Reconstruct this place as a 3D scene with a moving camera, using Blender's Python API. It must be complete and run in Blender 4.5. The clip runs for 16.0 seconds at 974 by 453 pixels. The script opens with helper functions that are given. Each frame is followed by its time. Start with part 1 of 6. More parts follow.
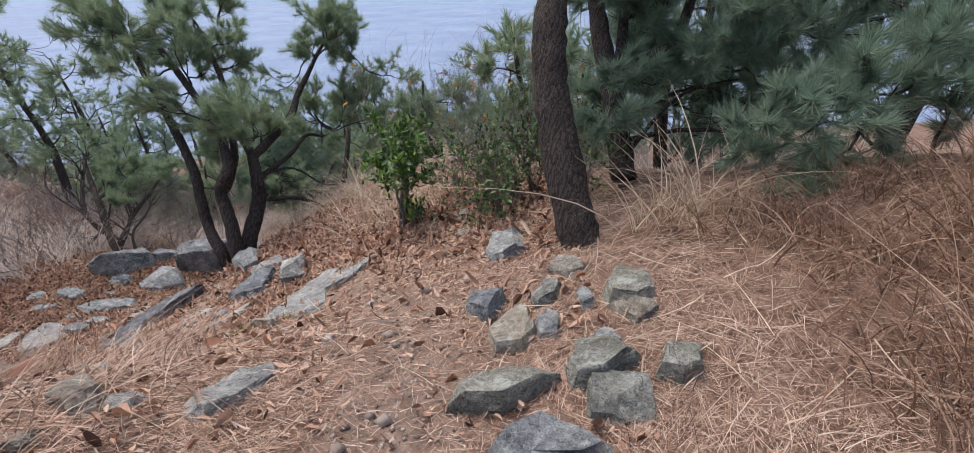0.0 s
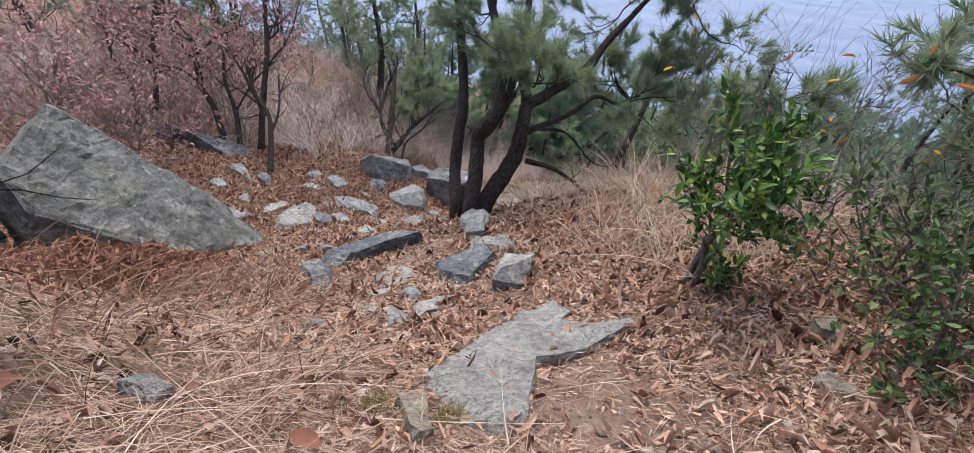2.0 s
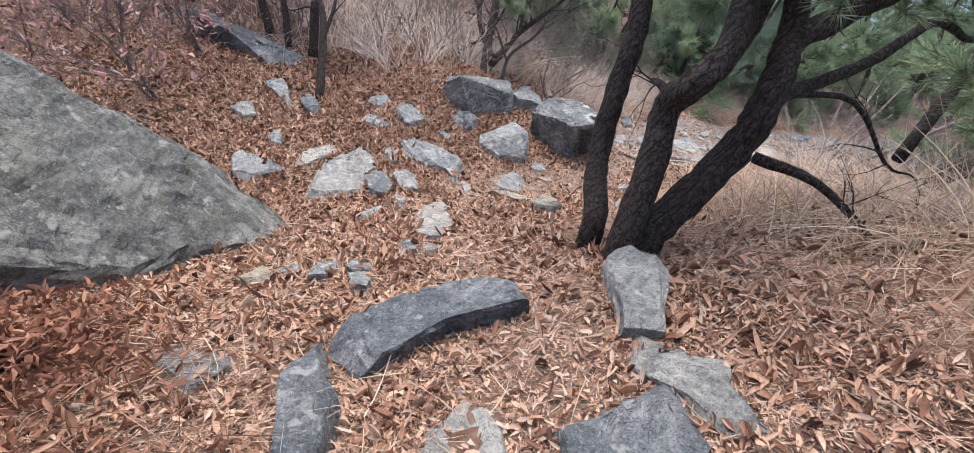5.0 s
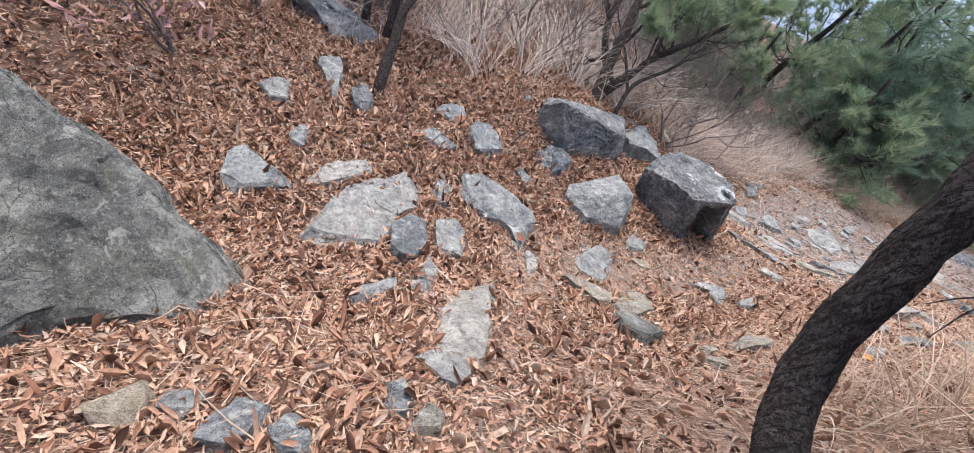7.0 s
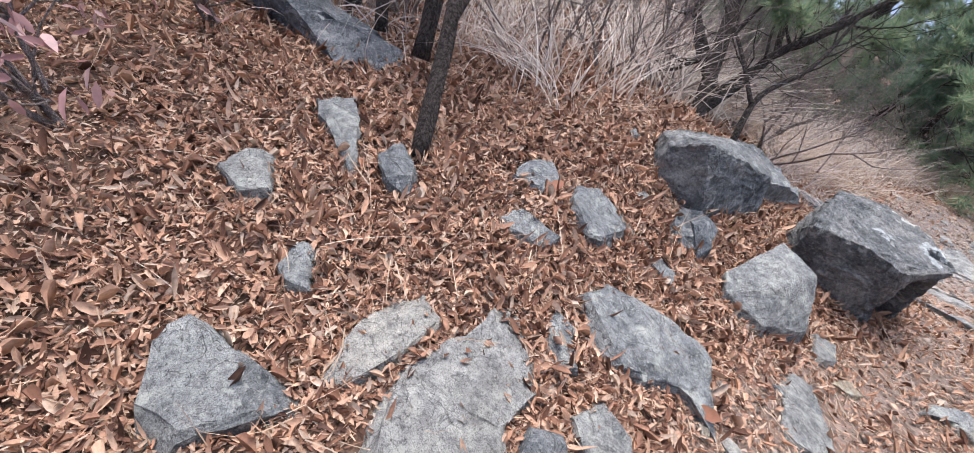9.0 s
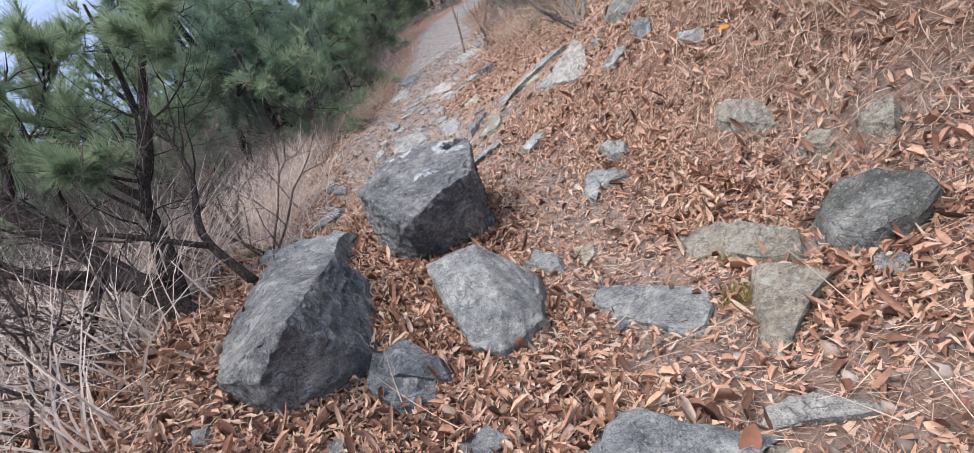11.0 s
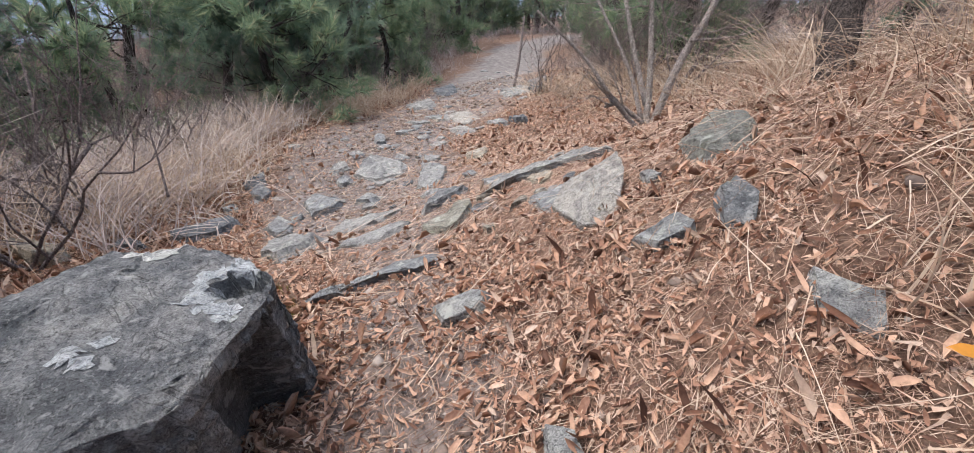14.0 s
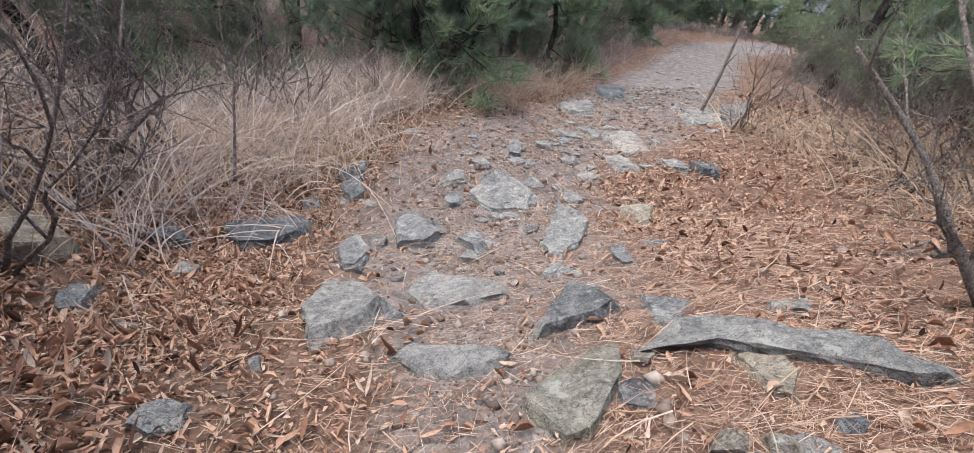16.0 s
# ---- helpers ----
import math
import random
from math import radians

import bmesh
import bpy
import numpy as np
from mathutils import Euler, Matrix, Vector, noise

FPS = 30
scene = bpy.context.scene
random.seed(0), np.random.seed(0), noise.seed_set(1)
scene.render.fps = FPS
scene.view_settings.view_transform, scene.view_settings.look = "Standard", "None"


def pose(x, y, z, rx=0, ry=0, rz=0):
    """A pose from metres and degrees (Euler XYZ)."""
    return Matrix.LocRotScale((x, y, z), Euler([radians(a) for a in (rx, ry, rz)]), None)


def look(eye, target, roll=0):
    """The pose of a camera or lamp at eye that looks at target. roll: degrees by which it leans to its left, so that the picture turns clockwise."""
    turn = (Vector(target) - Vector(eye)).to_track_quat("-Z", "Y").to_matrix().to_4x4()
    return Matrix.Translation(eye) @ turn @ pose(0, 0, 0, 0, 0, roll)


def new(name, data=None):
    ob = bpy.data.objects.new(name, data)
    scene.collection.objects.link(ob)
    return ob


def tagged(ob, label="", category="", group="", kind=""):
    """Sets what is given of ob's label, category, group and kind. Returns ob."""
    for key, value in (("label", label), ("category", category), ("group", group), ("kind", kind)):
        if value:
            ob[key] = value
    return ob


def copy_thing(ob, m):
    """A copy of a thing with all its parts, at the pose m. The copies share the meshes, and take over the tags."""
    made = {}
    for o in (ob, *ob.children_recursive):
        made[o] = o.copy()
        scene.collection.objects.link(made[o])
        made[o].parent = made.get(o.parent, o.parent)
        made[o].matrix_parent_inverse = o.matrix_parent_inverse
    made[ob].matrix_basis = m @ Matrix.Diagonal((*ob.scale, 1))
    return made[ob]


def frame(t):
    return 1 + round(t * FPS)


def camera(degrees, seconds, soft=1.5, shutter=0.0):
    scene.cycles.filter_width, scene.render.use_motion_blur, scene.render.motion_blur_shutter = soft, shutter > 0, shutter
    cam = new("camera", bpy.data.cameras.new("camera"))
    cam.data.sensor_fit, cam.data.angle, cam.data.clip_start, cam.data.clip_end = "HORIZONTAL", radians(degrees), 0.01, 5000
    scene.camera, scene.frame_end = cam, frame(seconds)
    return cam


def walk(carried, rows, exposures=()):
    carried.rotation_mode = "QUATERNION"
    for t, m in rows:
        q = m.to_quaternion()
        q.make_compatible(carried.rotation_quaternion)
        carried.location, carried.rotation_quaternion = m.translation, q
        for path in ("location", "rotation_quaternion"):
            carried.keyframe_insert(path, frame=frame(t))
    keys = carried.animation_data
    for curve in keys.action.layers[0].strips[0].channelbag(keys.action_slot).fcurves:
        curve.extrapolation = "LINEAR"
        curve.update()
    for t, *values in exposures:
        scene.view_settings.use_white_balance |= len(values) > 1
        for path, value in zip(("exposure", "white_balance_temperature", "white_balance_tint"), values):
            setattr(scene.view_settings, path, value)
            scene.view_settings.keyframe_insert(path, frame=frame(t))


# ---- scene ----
cam = camera(92.2, 16.0, soft=0.6)
METRES, EYE, TILT, LEAN, TURN = 13.0, 1.5, -29.0, 2.0, 0.0
ROWS = [
    (0.0, 0.0, 0.0, 0.0, -0.0, -0.0, -0.0),
    (0.5, -0.0025, 0.026, 0.0064, 13.16, -1.03, -15.33),
    (1.0, -0.0172, 0.0575, 0.0132, 24.93, -5.74, -23.03),
    (1.5, -0.0312, 0.0886, 0.0241, 29.5, -7.8, -25.62),
    (2.0, -0.0532, 0.1178, 0.0233, 29.79, -9.07, -20.69),
    (2.5, -0.0724, 0.1516, 0.0352, 31.9, -12.17, -24.56),
    (3.0, -0.0948, 0.1831, 0.0455, 39.56, -18.63, -30.06),
    (3.5, -0.1185, 0.2025, 0.0499, 51.26, -30.11, -36.48),
    (6.0, -0.2305, 0.2967, 0.0323, 38.34, -24.18, -17.57),
    (6.5, -0.2521, 0.3169, 0.0351, 42.6, -26.05, -25.83),
    (7.0, -0.2715, 0.3398, 0.0302, 59.02, -34.21, -33.03),
    (7.5, -0.2852, 0.3527, 0.0245, 72.61, -41.38, -38.85),
    (8.0, -0.3251, 0.3624, 0.0071, 76.54, -44.04, -38.06),
    (10.5, -0.4515, 0.4374, -0.0033, -0.64, -19.24, 11.49),
    (11.0, -0.4502, 0.4659, 0.0001, -16.51, -17.49, 24.47),
    (11.5, -0.439, 0.4874, 0.0015, -21.47, -19.08, 24.47),
    (12.0, -0.4274, 0.5085, 0.0021, -27.03, -19.8, 27.41),
    (12.5, -0.411, 0.53, 0.0012, -26.5, -19.15, 23.91),
    (13.0, -0.3882, 0.5472, 0.0079, -23.74, -17.33, 17.57),
    (13.5, -0.3754, 0.5765, 0.0088, -15.46, -14.46, 9.58),
    (14.0, -0.3621, 0.607, 0.0155, -8.06, -13.27, 1.51),
    (14.5, -0.3591, 0.6348, 0.0288, 1.51, -13.3, -4.46),
    (15.0, -0.3564, 0.6618, 0.0326, 6.61, -13.93, -6.43),
    (15.5, -0.3668, 0.6961, 0.0327, 6.7, -14.42, -4.74),
    (16.0, -0.3712, 0.7258, 0.045, 9.57, -17.69, -10.62),
]
walk(cam, [(t, pose(0, 0, EYE, TILT, LEAN, TURN) @ pose(METRES * x, METRES * y, METRES * z, 90 + pitch, roll, yaw)) for t, x, y, z, yaw, pitch, roll in ROWS],
     exposures=[(0.0, -0.52, 6200, 10), (2.0, -0.38, 6150, 10), (3.0, -0.28, 6100, 10), (3.6, -0.1, 6100, 10), (6.5, 0.0, 6100, 10), (8.5, 0.08, 6050, 10), (10.6, -0.05, 5850, 10), (11.5, -0.28, 6150, 10), (13.0, -0.37, 6150, 10), (14.5, -0.24, 6150, 10), (16.0, -0.26, 6150, 10)])
import collections


# ---- world, sun and exposure ----
world = bpy.data.worlds.new("overcast_sky")
scene.world = world
world.use_nodes = True
wn = world.node_tree.nodes
sky = wn.new("ShaderNodeTexSky")
sky.sky_type, sky.sun_disc = "NISHITA", False
sky.sun_elevation, sky.sun_rotation = radians(66), radians(-50)
sky.air_density, sky.dust_density, sky.ozone_density = 1.0, 6.0, 1.0
world.node_tree.links.new(sky.outputs[0], wn["Background"].inputs[0])
wn["Background"].inputs[1].default_value = 0.37
sun = new("sun", bpy.data.lights.new("sun", "SUN"))
sun.data.energy, sun.data.angle, sun.data.color = 0.95, radians(18), (1.0, 0.97, 0.93)
sun.matrix_world = look((-16, 13, 46), (0, 0, 0))

# ---- materials ----


def shader(name, rough=0.85, spec=0.3):
    m = bpy.data.materials.new(name)
    m.use_nodes = True
    n, l = m.node_tree.nodes, m.node_tree.links
    b = n["Principled BSDF"]
    b.inputs["Roughness"].default_value = rough
    b.inputs["Specular IOR Level"].default_value = spec
    return m, n, l, b


def noise_node(n, l, vec, scale, detail=6.0, rough=0.6, dist=0.0):
    t = n.new("ShaderNodeTexNoise")
    t.inputs["Scale"].default_value, t.inputs["Detail"].default_value = scale, detail
    t.inputs["Roughness"].default_value, t.inputs["Distortion"].default_value = rough, dist
    l.new(vec, t.inputs["Vector"])
    return t.outputs["Fac"]


def ramp_node(n, l, fac, stops):
    r = n.new("ShaderNodeValToRGB")
    while len(r.color_ramp.elements) < len(stops):
        r.color_ramp.elements.new(0.5)
    for e, (p, c) in zip(r.color_ramp.elements, stops):
        e.position, e.color = p, (*c, 1) if len(c) == 3 else c
    l.new(fac, r.inputs[0])
    return r.outputs[0]


def mix_node(n, l, fac, a, b, kind="MIX"):
    x = n.new("ShaderNodeMix")
    x.data_type, x.blend_type = "RGBA", kind
    for s, v in ((x.inputs[0], fac), (x.inputs[6], a), (x.inputs[7], b)):
        if isinstance(v, (int, float)):
            s.default_value = v
        elif isinstance(v, tuple):
            s.default_value = (*v, 1)
        else:
            l.new(v, s)
    return x.outputs[2]


def bump_node(n, l, b, height, strength, distance):
    u = n.new("ShaderNodeBump")
    u.inputs["Strength"].default_value, u.inputs["Distance"].default_value = strength, distance
    l.new(height, u.inputs["Height"])
    l.new(u.outputs[0], b.inputs["Normal"])


def obj_coords(n):
    return n.new("ShaderNodeTexCoord").outputs["Object"]


def ground_material():
    m, n, l, b = shader("forest_floor", 0.95, 0.15)
    v = obj_coords(n)
    big = noise_node(n, l, v, 1.3, 5)
    fine = noise_node(n, l, v, 55, 9, 0.75)
    mid = noise_node(n, l, v, 9, 7, 0.7, 0.6)
    litter = ramp_node(n, l, mid, [(0.3, (0.1, 0.06, 0.043)), (0.5, (0.215, 0.142, 0.105)), (0.7, (0.34, 0.245, 0.19))])
    stony = ramp_node(n, l, mid, [(0.3, (0.13, 0.12, 0.117)), (0.5, (0.235, 0.22, 0.213)), (0.62, (0.34, 0.322, 0.312)), (0.75, (0.45, 0.432, 0.42))])
    earth = ramp_node(n, l, mid, [(0.3, (0.17, 0.118, 0.09)), (0.55, (0.29, 0.212, 0.168)), (0.75, (0.41, 0.315, 0.26))])
    worn = n.new("ShaderNodeAttribute")
    worn.attribute_name = "stony"
    grit = mix_node(n, l, worn.outputs["Fac"], earth, stony)
    at = n.new("ShaderNodeAttribute")
    at.attribute_name = "bare"
    add = n.new("ShaderNodeMath")
    add.operation = "MULTIPLY_ADD"
    l.new(big, add.inputs[0])
    add.inputs[1].default_value = 0.9
    sub = n.new("ShaderNodeMath")
    sub.operation = "SUBTRACT"
    l.new(at.outputs["Fac"], sub.inputs[0])
    sub.inputs[1].default_value = 0.45
    l.new(sub.outputs[0], add.inputs[2])
    fac = ramp_node(n, l, add.outputs[0], [(0.35, (0, 0, 0)), (0.65, (1, 1, 1))])
    col = mix_node(n, l, fac, litter, grit)
    speck = ramp_node(n, l, fine, [(0.3, (0.45, 0.42, 0.4)), (0.5, (0.9, 0.88, 0.86)), (0.72, (1.25, 1.2, 1.15))])
    l.new(mix_node(n, l, 0.85, col, speck, "MULTIPLY"), b.inputs["Base Color"])
    bump_node(n, l, b, fine, 0.9, 0.02)
    return m


def rock_material(name, dark, mid, light, lichen=(0.5, 0.52, 0.47), moss=0.0):
    m, n, l, b = shader(name, 0.9, 0.25)
    v = obj_coords(n)
    info = n.new("ShaderNodeObjectInfo")
    shift = n.new("ShaderNodeVectorMath")
    shift.operation = "ADD"
    l.new(v, shift.inputs[0])
    l.new(info.outputs["Random"], shift.inputs[1])
    v = shift.outputs[0]
    big = noise_node(n, l, v, 3.5, 6, 0.6, 0.8)
    fine = noise_node(n, l, v, 26, 12, 0.8)
    grain = noise_node(n, l, v, 190, 4, 0.7)
    col = ramp_node(n, l, big, [(0.3, dark), (0.5, mid), (0.7, light)])
    tone = ramp_node(n, l, info.outputs["Random"], [(0.0, (0.8, 0.83, 0.86)), (0.5, (0.98, 1, 1.0)), (1.0, (1.12, 1.09, 1.03))])
    col = mix_node(n, l, 1.0, col, tone, "MULTIPLY")
    sp = ramp_node(n, l, fine, [(0.34, (0.3, 0.3, 0.32)), (0.5, (0.95, 0.95, 0.95)), (0.68, (1.45, 1.45, 1.42))])
    col = mix_node(n, l, 0.9, col, sp, "MULTIPLY")
    gr = ramp_node(n, l, grain, [(0.35, (0.5, 0.5, 0.5)), (0.6, (1.25, 1.25, 1.25))])
    col = mix_node(n, l, 0.8, col, gr, "MULTIPLY")
    lay_map = n.new("ShaderNodeMapping")
    lay_map.inputs["Rotation"].default_value = (0.5, 0.35, 0.8)
    lay_map.inputs["Scale"].default_value = (1.0, 1.0, 7.0)
    l.new(v, lay_map.inputs["Vector"])
    bed = noise_node(n, l, lay_map.outputs[0], 6.5, 7, 0.65, 0.5)
    col = mix_node(n, l, 0.45, col, ramp_node(n, l, bed, [(0.36, (0.5, 0.51, 0.55)), (0.5, (0.95, 0.95, 0.95)), (0.64, (1.15, 1.14, 1.1))]), "MULTIPLY")
    spots = noise_node(n, l, v, 11, 4, 0.6, 0.4)
    sf = ramp_node(n, l, spots, [(0.6, (0, 0, 0)), (0.66, (0.75, 0.75, 0.75))])
    col = mix_node(n, l, sf, col, lichen)
    dots = noise_node(n, l, v, 62, 3, 0.6, 0.3)
    df = ramp_node(n, l, dots, [(0.57, (0, 0, 0)), (0.64, (0.45, 0.45, 0.45))])
    col = mix_node(n, l, df, col, lichen)
    pits = noise_node(n, l, v, 95, 2, 0.5)
    col = mix_node(n, l, 0.5, col, ramp_node(n, l, pits, [(0.3, (0.25, 0.25, 0.25)), (0.42, (1, 1, 1))]), "MULTIPLY")
    if moss:
        mn = noise_node(n, l, v, 5, 7, 0.7, 0.5)
        mf = ramp_node(n, l, mn, [(0.5, (0, 0, 0)), (0.68, (moss, moss, moss))])
        col = mix_node(n, l, mf, col, (0.2, 0.21, 0.1))
    crack = noise_node(n, l, v, 5.5, 3, 0.55, 1.2)
    cf = ramp_node(n, l, crack, [(0.485, (1, 1, 1)), (0.5, (0.22, 0.21, 0.2)), (0.515, (1, 1, 1))])
    part_on = ramp_node(n, l, big, [(0.42, (0, 0, 0)), (0.52, (1, 1, 1))])
    cf = mix_node(n, l, part_on, (1.0, 1.0, 1.0), cf)
    col = mix_node(n, l, 0.6, col, cf, "MULTIPLY")
    l.new(col, b.inputs["Base Color"])
    cr = n.new("ShaderNodeTexWave")
    cr.inputs["Scale"].default_value, cr.inputs["Distortion"].default_value = 2.2, 14.0
    cr.inputs["Detail"].default_value, cr.inputs["Detail Scale"].default_value = 6.0, 1.6
    l.new(v, cr.inputs["Vector"])
    hgt = mix_node(n, l, 0.35, mix_node(n, l, 0.06, mix_node(n, l, 0.35, fine, grain), cr.outputs["Fac"]), bed)
    hgt = mix_node(n, l, 0.35, hgt, mix_node(n, l, 1.0, hgt, cf, "MULTIPLY"))
    bump_node(n, l, b, hgt, 1.0, 0.045)
    return m


def bark_material(name, dark, light):
    m, n, l, b = shader(name, 0.95, 0.15)
    v = obj_coords(n)
    mp = n.new("ShaderNodeMapping")
    mp.inputs["Scale"].default_value = (1, 1, 0.35)
    l.new(v, mp.inputs["Vector"])
    vo = n.new("ShaderNodeTexVoronoi")
    vo.feature = "DISTANCE_TO_EDGE"
    vo.inputs["Scale"].default_value = 34
    w = noise_node(n, l, mp.outputs[0], 14, 5, 0.7)
    wv = n.new("ShaderNodeVectorMath")
    wv.operation = "MULTIPLY_ADD"
    l.new(w, wv.inputs[0])
    wv.inputs[1].default_value = (0.3, 0.3, 0.3)
    l.new(mp.outputs[0], wv.inputs[2])
    l.new(wv.outputs[0], vo.inputs["Vector"])
    fine = noise_node(n, l, v, 60, 8, 0.7)
    plates = ramp_node(n, l, vo.outputs["Distance"], [(0.0, dark), (0.22, light)])
    sp = ramp_node(n, l, fine, [(0.3, (0.5, 0.5, 0.5)), (0.65, (1.25, 1.2, 1.15))])
    l.new(mix_node(n, l, 0.9, plates, sp, "MULTIPLY"), b.inputs["Base Color"])
    hgt = mix_node(n, l, 0.45, vo.outputs["Distance"], fine)
    bump_node(n, l, b, hgt, 1.0, 0.05)
    return m


def island_material(name, stops, rough=0.7, vary=0.5, scale=30, through_light=0.0):
    m, n, l, b = shader(name, rough, 0.25)
    g = n.new("ShaderNodeNewGeometry")
    col = ramp_node(n, l, g.outputs["Random Per Island"], stops)
    f = noise_node(n, l, obj_coords(n), scale, 5, 0.65)
    sp = ramp_node(n, l, f, [(0.3, (0.55, 0.55, 0.55)), (0.6, (1.1, 1.1, 1.1))])
    col = mix_node(n, l, vary, col, sp, "MULTIPLY")
    l.new(col, b.inputs["Base Color"])
    if through_light:
        tr = n.new("ShaderNodeBsdfTranslucent")
        l.new(col, tr.inputs[0])
        mx = n.new("ShaderNodeMixShader")
        mx.inputs[0].default_value = through_light
        l.new(b.outputs[0], mx.inputs[1])
        l.new(tr.outputs[0], mx.inputs[2])
        l.new(mx.outputs[0], n["Material Output"].inputs[0])
    return m


GROUND = ground_material()
ROCK_GREY = rock_material("grey_stone", (0.19, 0.197, 0.205), (0.34, 0.346, 0.342), (0.49, 0.49, 0.472))
ROCK_DARK = rock_material("dark_blue_grey_stone", (0.095, 0.106, 0.117), (0.2, 0.212, 0.224), (0.37, 0.376, 0.376), (0.42, 0.43, 0.42))
ROCK_TAN = rock_material("buff_stone", (0.253, 0.218, 0.172), (0.402, 0.356, 0.287), (0.529, 0.483, 0.402))
ROCK_MOSS = rock_material("olive_stained_stone", (0.19, 0.185, 0.155), (0.31, 0.305, 0.265), (0.45, 0.44, 0.4), moss=0.35)
ROCK_BOULDER = rock_material("speckled_boulder", (0.105, 0.108, 0.1), (0.235, 0.236, 0.22), (0.4, 0.395, 0.365), (0.46, 0.46, 0.42), moss=0.22)
LICHEN = rock_material("pale_lichen", (0.5, 0.52, 0.52), (0.6, 0.62, 0.62), (0.7, 0.71, 0.7))
ROCK_PALE = rock_material("pale_grey_stone", (0.3, 0.29, 0.27), (0.42, 0.41, 0.385), (0.52, 0.505, 0.475), (0.47, 0.465, 0.43))
BARK_DARK = bark_material("dark_pine_bark", (0.022, 0.019, 0.018), (0.15, 0.13, 0.122))
BARK_BROWN = bark_material("grey_brown_pine_bark", (0.02, 0.017, 0.016), (0.15, 0.128, 0.12))
BARK_PALE = bark_material("pale_grey_bark", (0.25, 0.22, 0.2), (0.52, 0.48, 0.45))
BARK_TWIG = bark_material("grey_brown_twig_bark", (0.18, 0.155, 0.15), (0.44, 0.385, 0.375))
NEEDLE_GREEN = island_material("pine_needles", [(0.0, (0.176, 0.257, 0.162)), (0.5, (0.257, 0.351, 0.216)), (0.85, (0.351, 0.432, 0.257)), (1.0, (0.500, 0.459, 0.297))], 0.5, 0.2, 3, 0.45)
NEEDLE_DARK = island_material("blue_green_pine_needles", [(0.0, (0.149, 0.230, 0.169)), (0.6, (0.216, 0.311, 0.230)), (1.0, (0.338, 0.392, 0.270))], 0.5, 0.2, 3, 0.45)
LEAF_GREEN = island_material("evergreen_leaves", [(0.0, (0.025, 0.06, 0.018)), (0.5, (0.06, 0.13, 0.03)), (0.8, (0.15, 0.27, 0.05)), (1.0, (0.3, 0.44, 0.09))], 0.35, 0.35, 8, 0.25)
LEAF_DARK = island_material("dark_evergreen_leaves", [(0.0, (0.035, 0.075, 0.025)), (0.6, (0.075, 0.14, 0.045)), (1.0, (0.2, 0.28, 0.09))], 0.4, 0.35, 8, 0.25)
LEAF_DRY = island_material("fallen_leaves", [(0.0, (0.08, 0.042, 0.03)), (0.2, (0.24, 0.125, 0.082)), (0.5, (0.47, 0.28, 0.188)), (0.78, (0.62, 0.42, 0.3)), (0.94, (0.52, 0.4, 0.31)), (1.0, (0.6, 0.48, 0.38))], 0.7, 0.65, 60, 0.12)
LEAF_RED = island_material("reddish_dry_leaves", [(0.0, (0.32, 0.17, 0.165)), (0.6, (0.5, 0.29, 0.28)), (1.0, (0.62, 0.45, 0.42))], 0.7, 0.3, 30, 0.3)
LEAF_RUST = island_material("rust_brown_leaves", [(0.0, (0.16, 0.075, 0.05)), (0.6, (0.32, 0.15, 0.095)), (1.0, (0.46, 0.26, 0.17))], 0.75, 0.4, 30, 0.2)
LEAF_YELLOW = island_material("orange_yellow_leaves", [(0.0, (0.55, 0.14, 0.04)), (0.5, (0.6, 0.25, 0.04)), (1.0, (0.65, 0.42, 0.05))], 0.7, 0.3, 30, 0.3)
NEEDLE_DRY = island_material("fallen_pine_needles", [(0.0, (0.09, 0.05, 0.036)), (0.3, (0.25, 0.148, 0.1)), (0.7, (0.48, 0.325, 0.24)), (1.0, (0.7, 0.56, 0.44))], 0.7, 0.3, 20)
STRAW = island_material("dry_straw", [(0.0, (0.36, 0.25, 0.17)), (0.5, (0.54, 0.42, 0.31)), (1.0, (0.7, 0.6, 0.48))], 0.7, 0.3, 12, 0.25)
BROWN_STRAW = island_material("brown_straw", [(0.0, (0.13, 0.072, 0.048)), (0.5, (0.25, 0.15, 0.1)), (0.85, (0.4, 0.27, 0.185)), (1.0, (0.6, 0.46, 0.34))], 0.7, 0.3, 12, 0.25)
SILVER = island_material("silver_grass", [(0.0, (0.5, 0.41, 0.34)), (0.5, (0.66, 0.58, 0.51)), (1.0, (0.8, 0.75, 0.69))], 0.65, 0.2, 12, 0.3)
TWIG = island_material("dead_twigs", [(0.0, (0.3, 0.25, 0.23)), (0.6, (0.5, 0.435, 0.41)), (1.0, (0.68, 0.61, 0.58))], 0.9, 0.3, 20, 0.3)
GRIT = island_material("loose_grit", [(0.0, (0.14, 0.11, 0.095)), (0.5, (0.28, 0.22, 0.18)), (1.0, (0.44, 0.39, 0.34))], 0.95, 0.5, 40)
MOSS = island_material("yellow_green_moss", [(0.0, (0.13, 0.12, 0.03)), (0.6, (0.25, 0.22, 0.06)), (1.0, (0.38, 0.33, 0.1))], 0.9, 0.4, 30, 0.2)


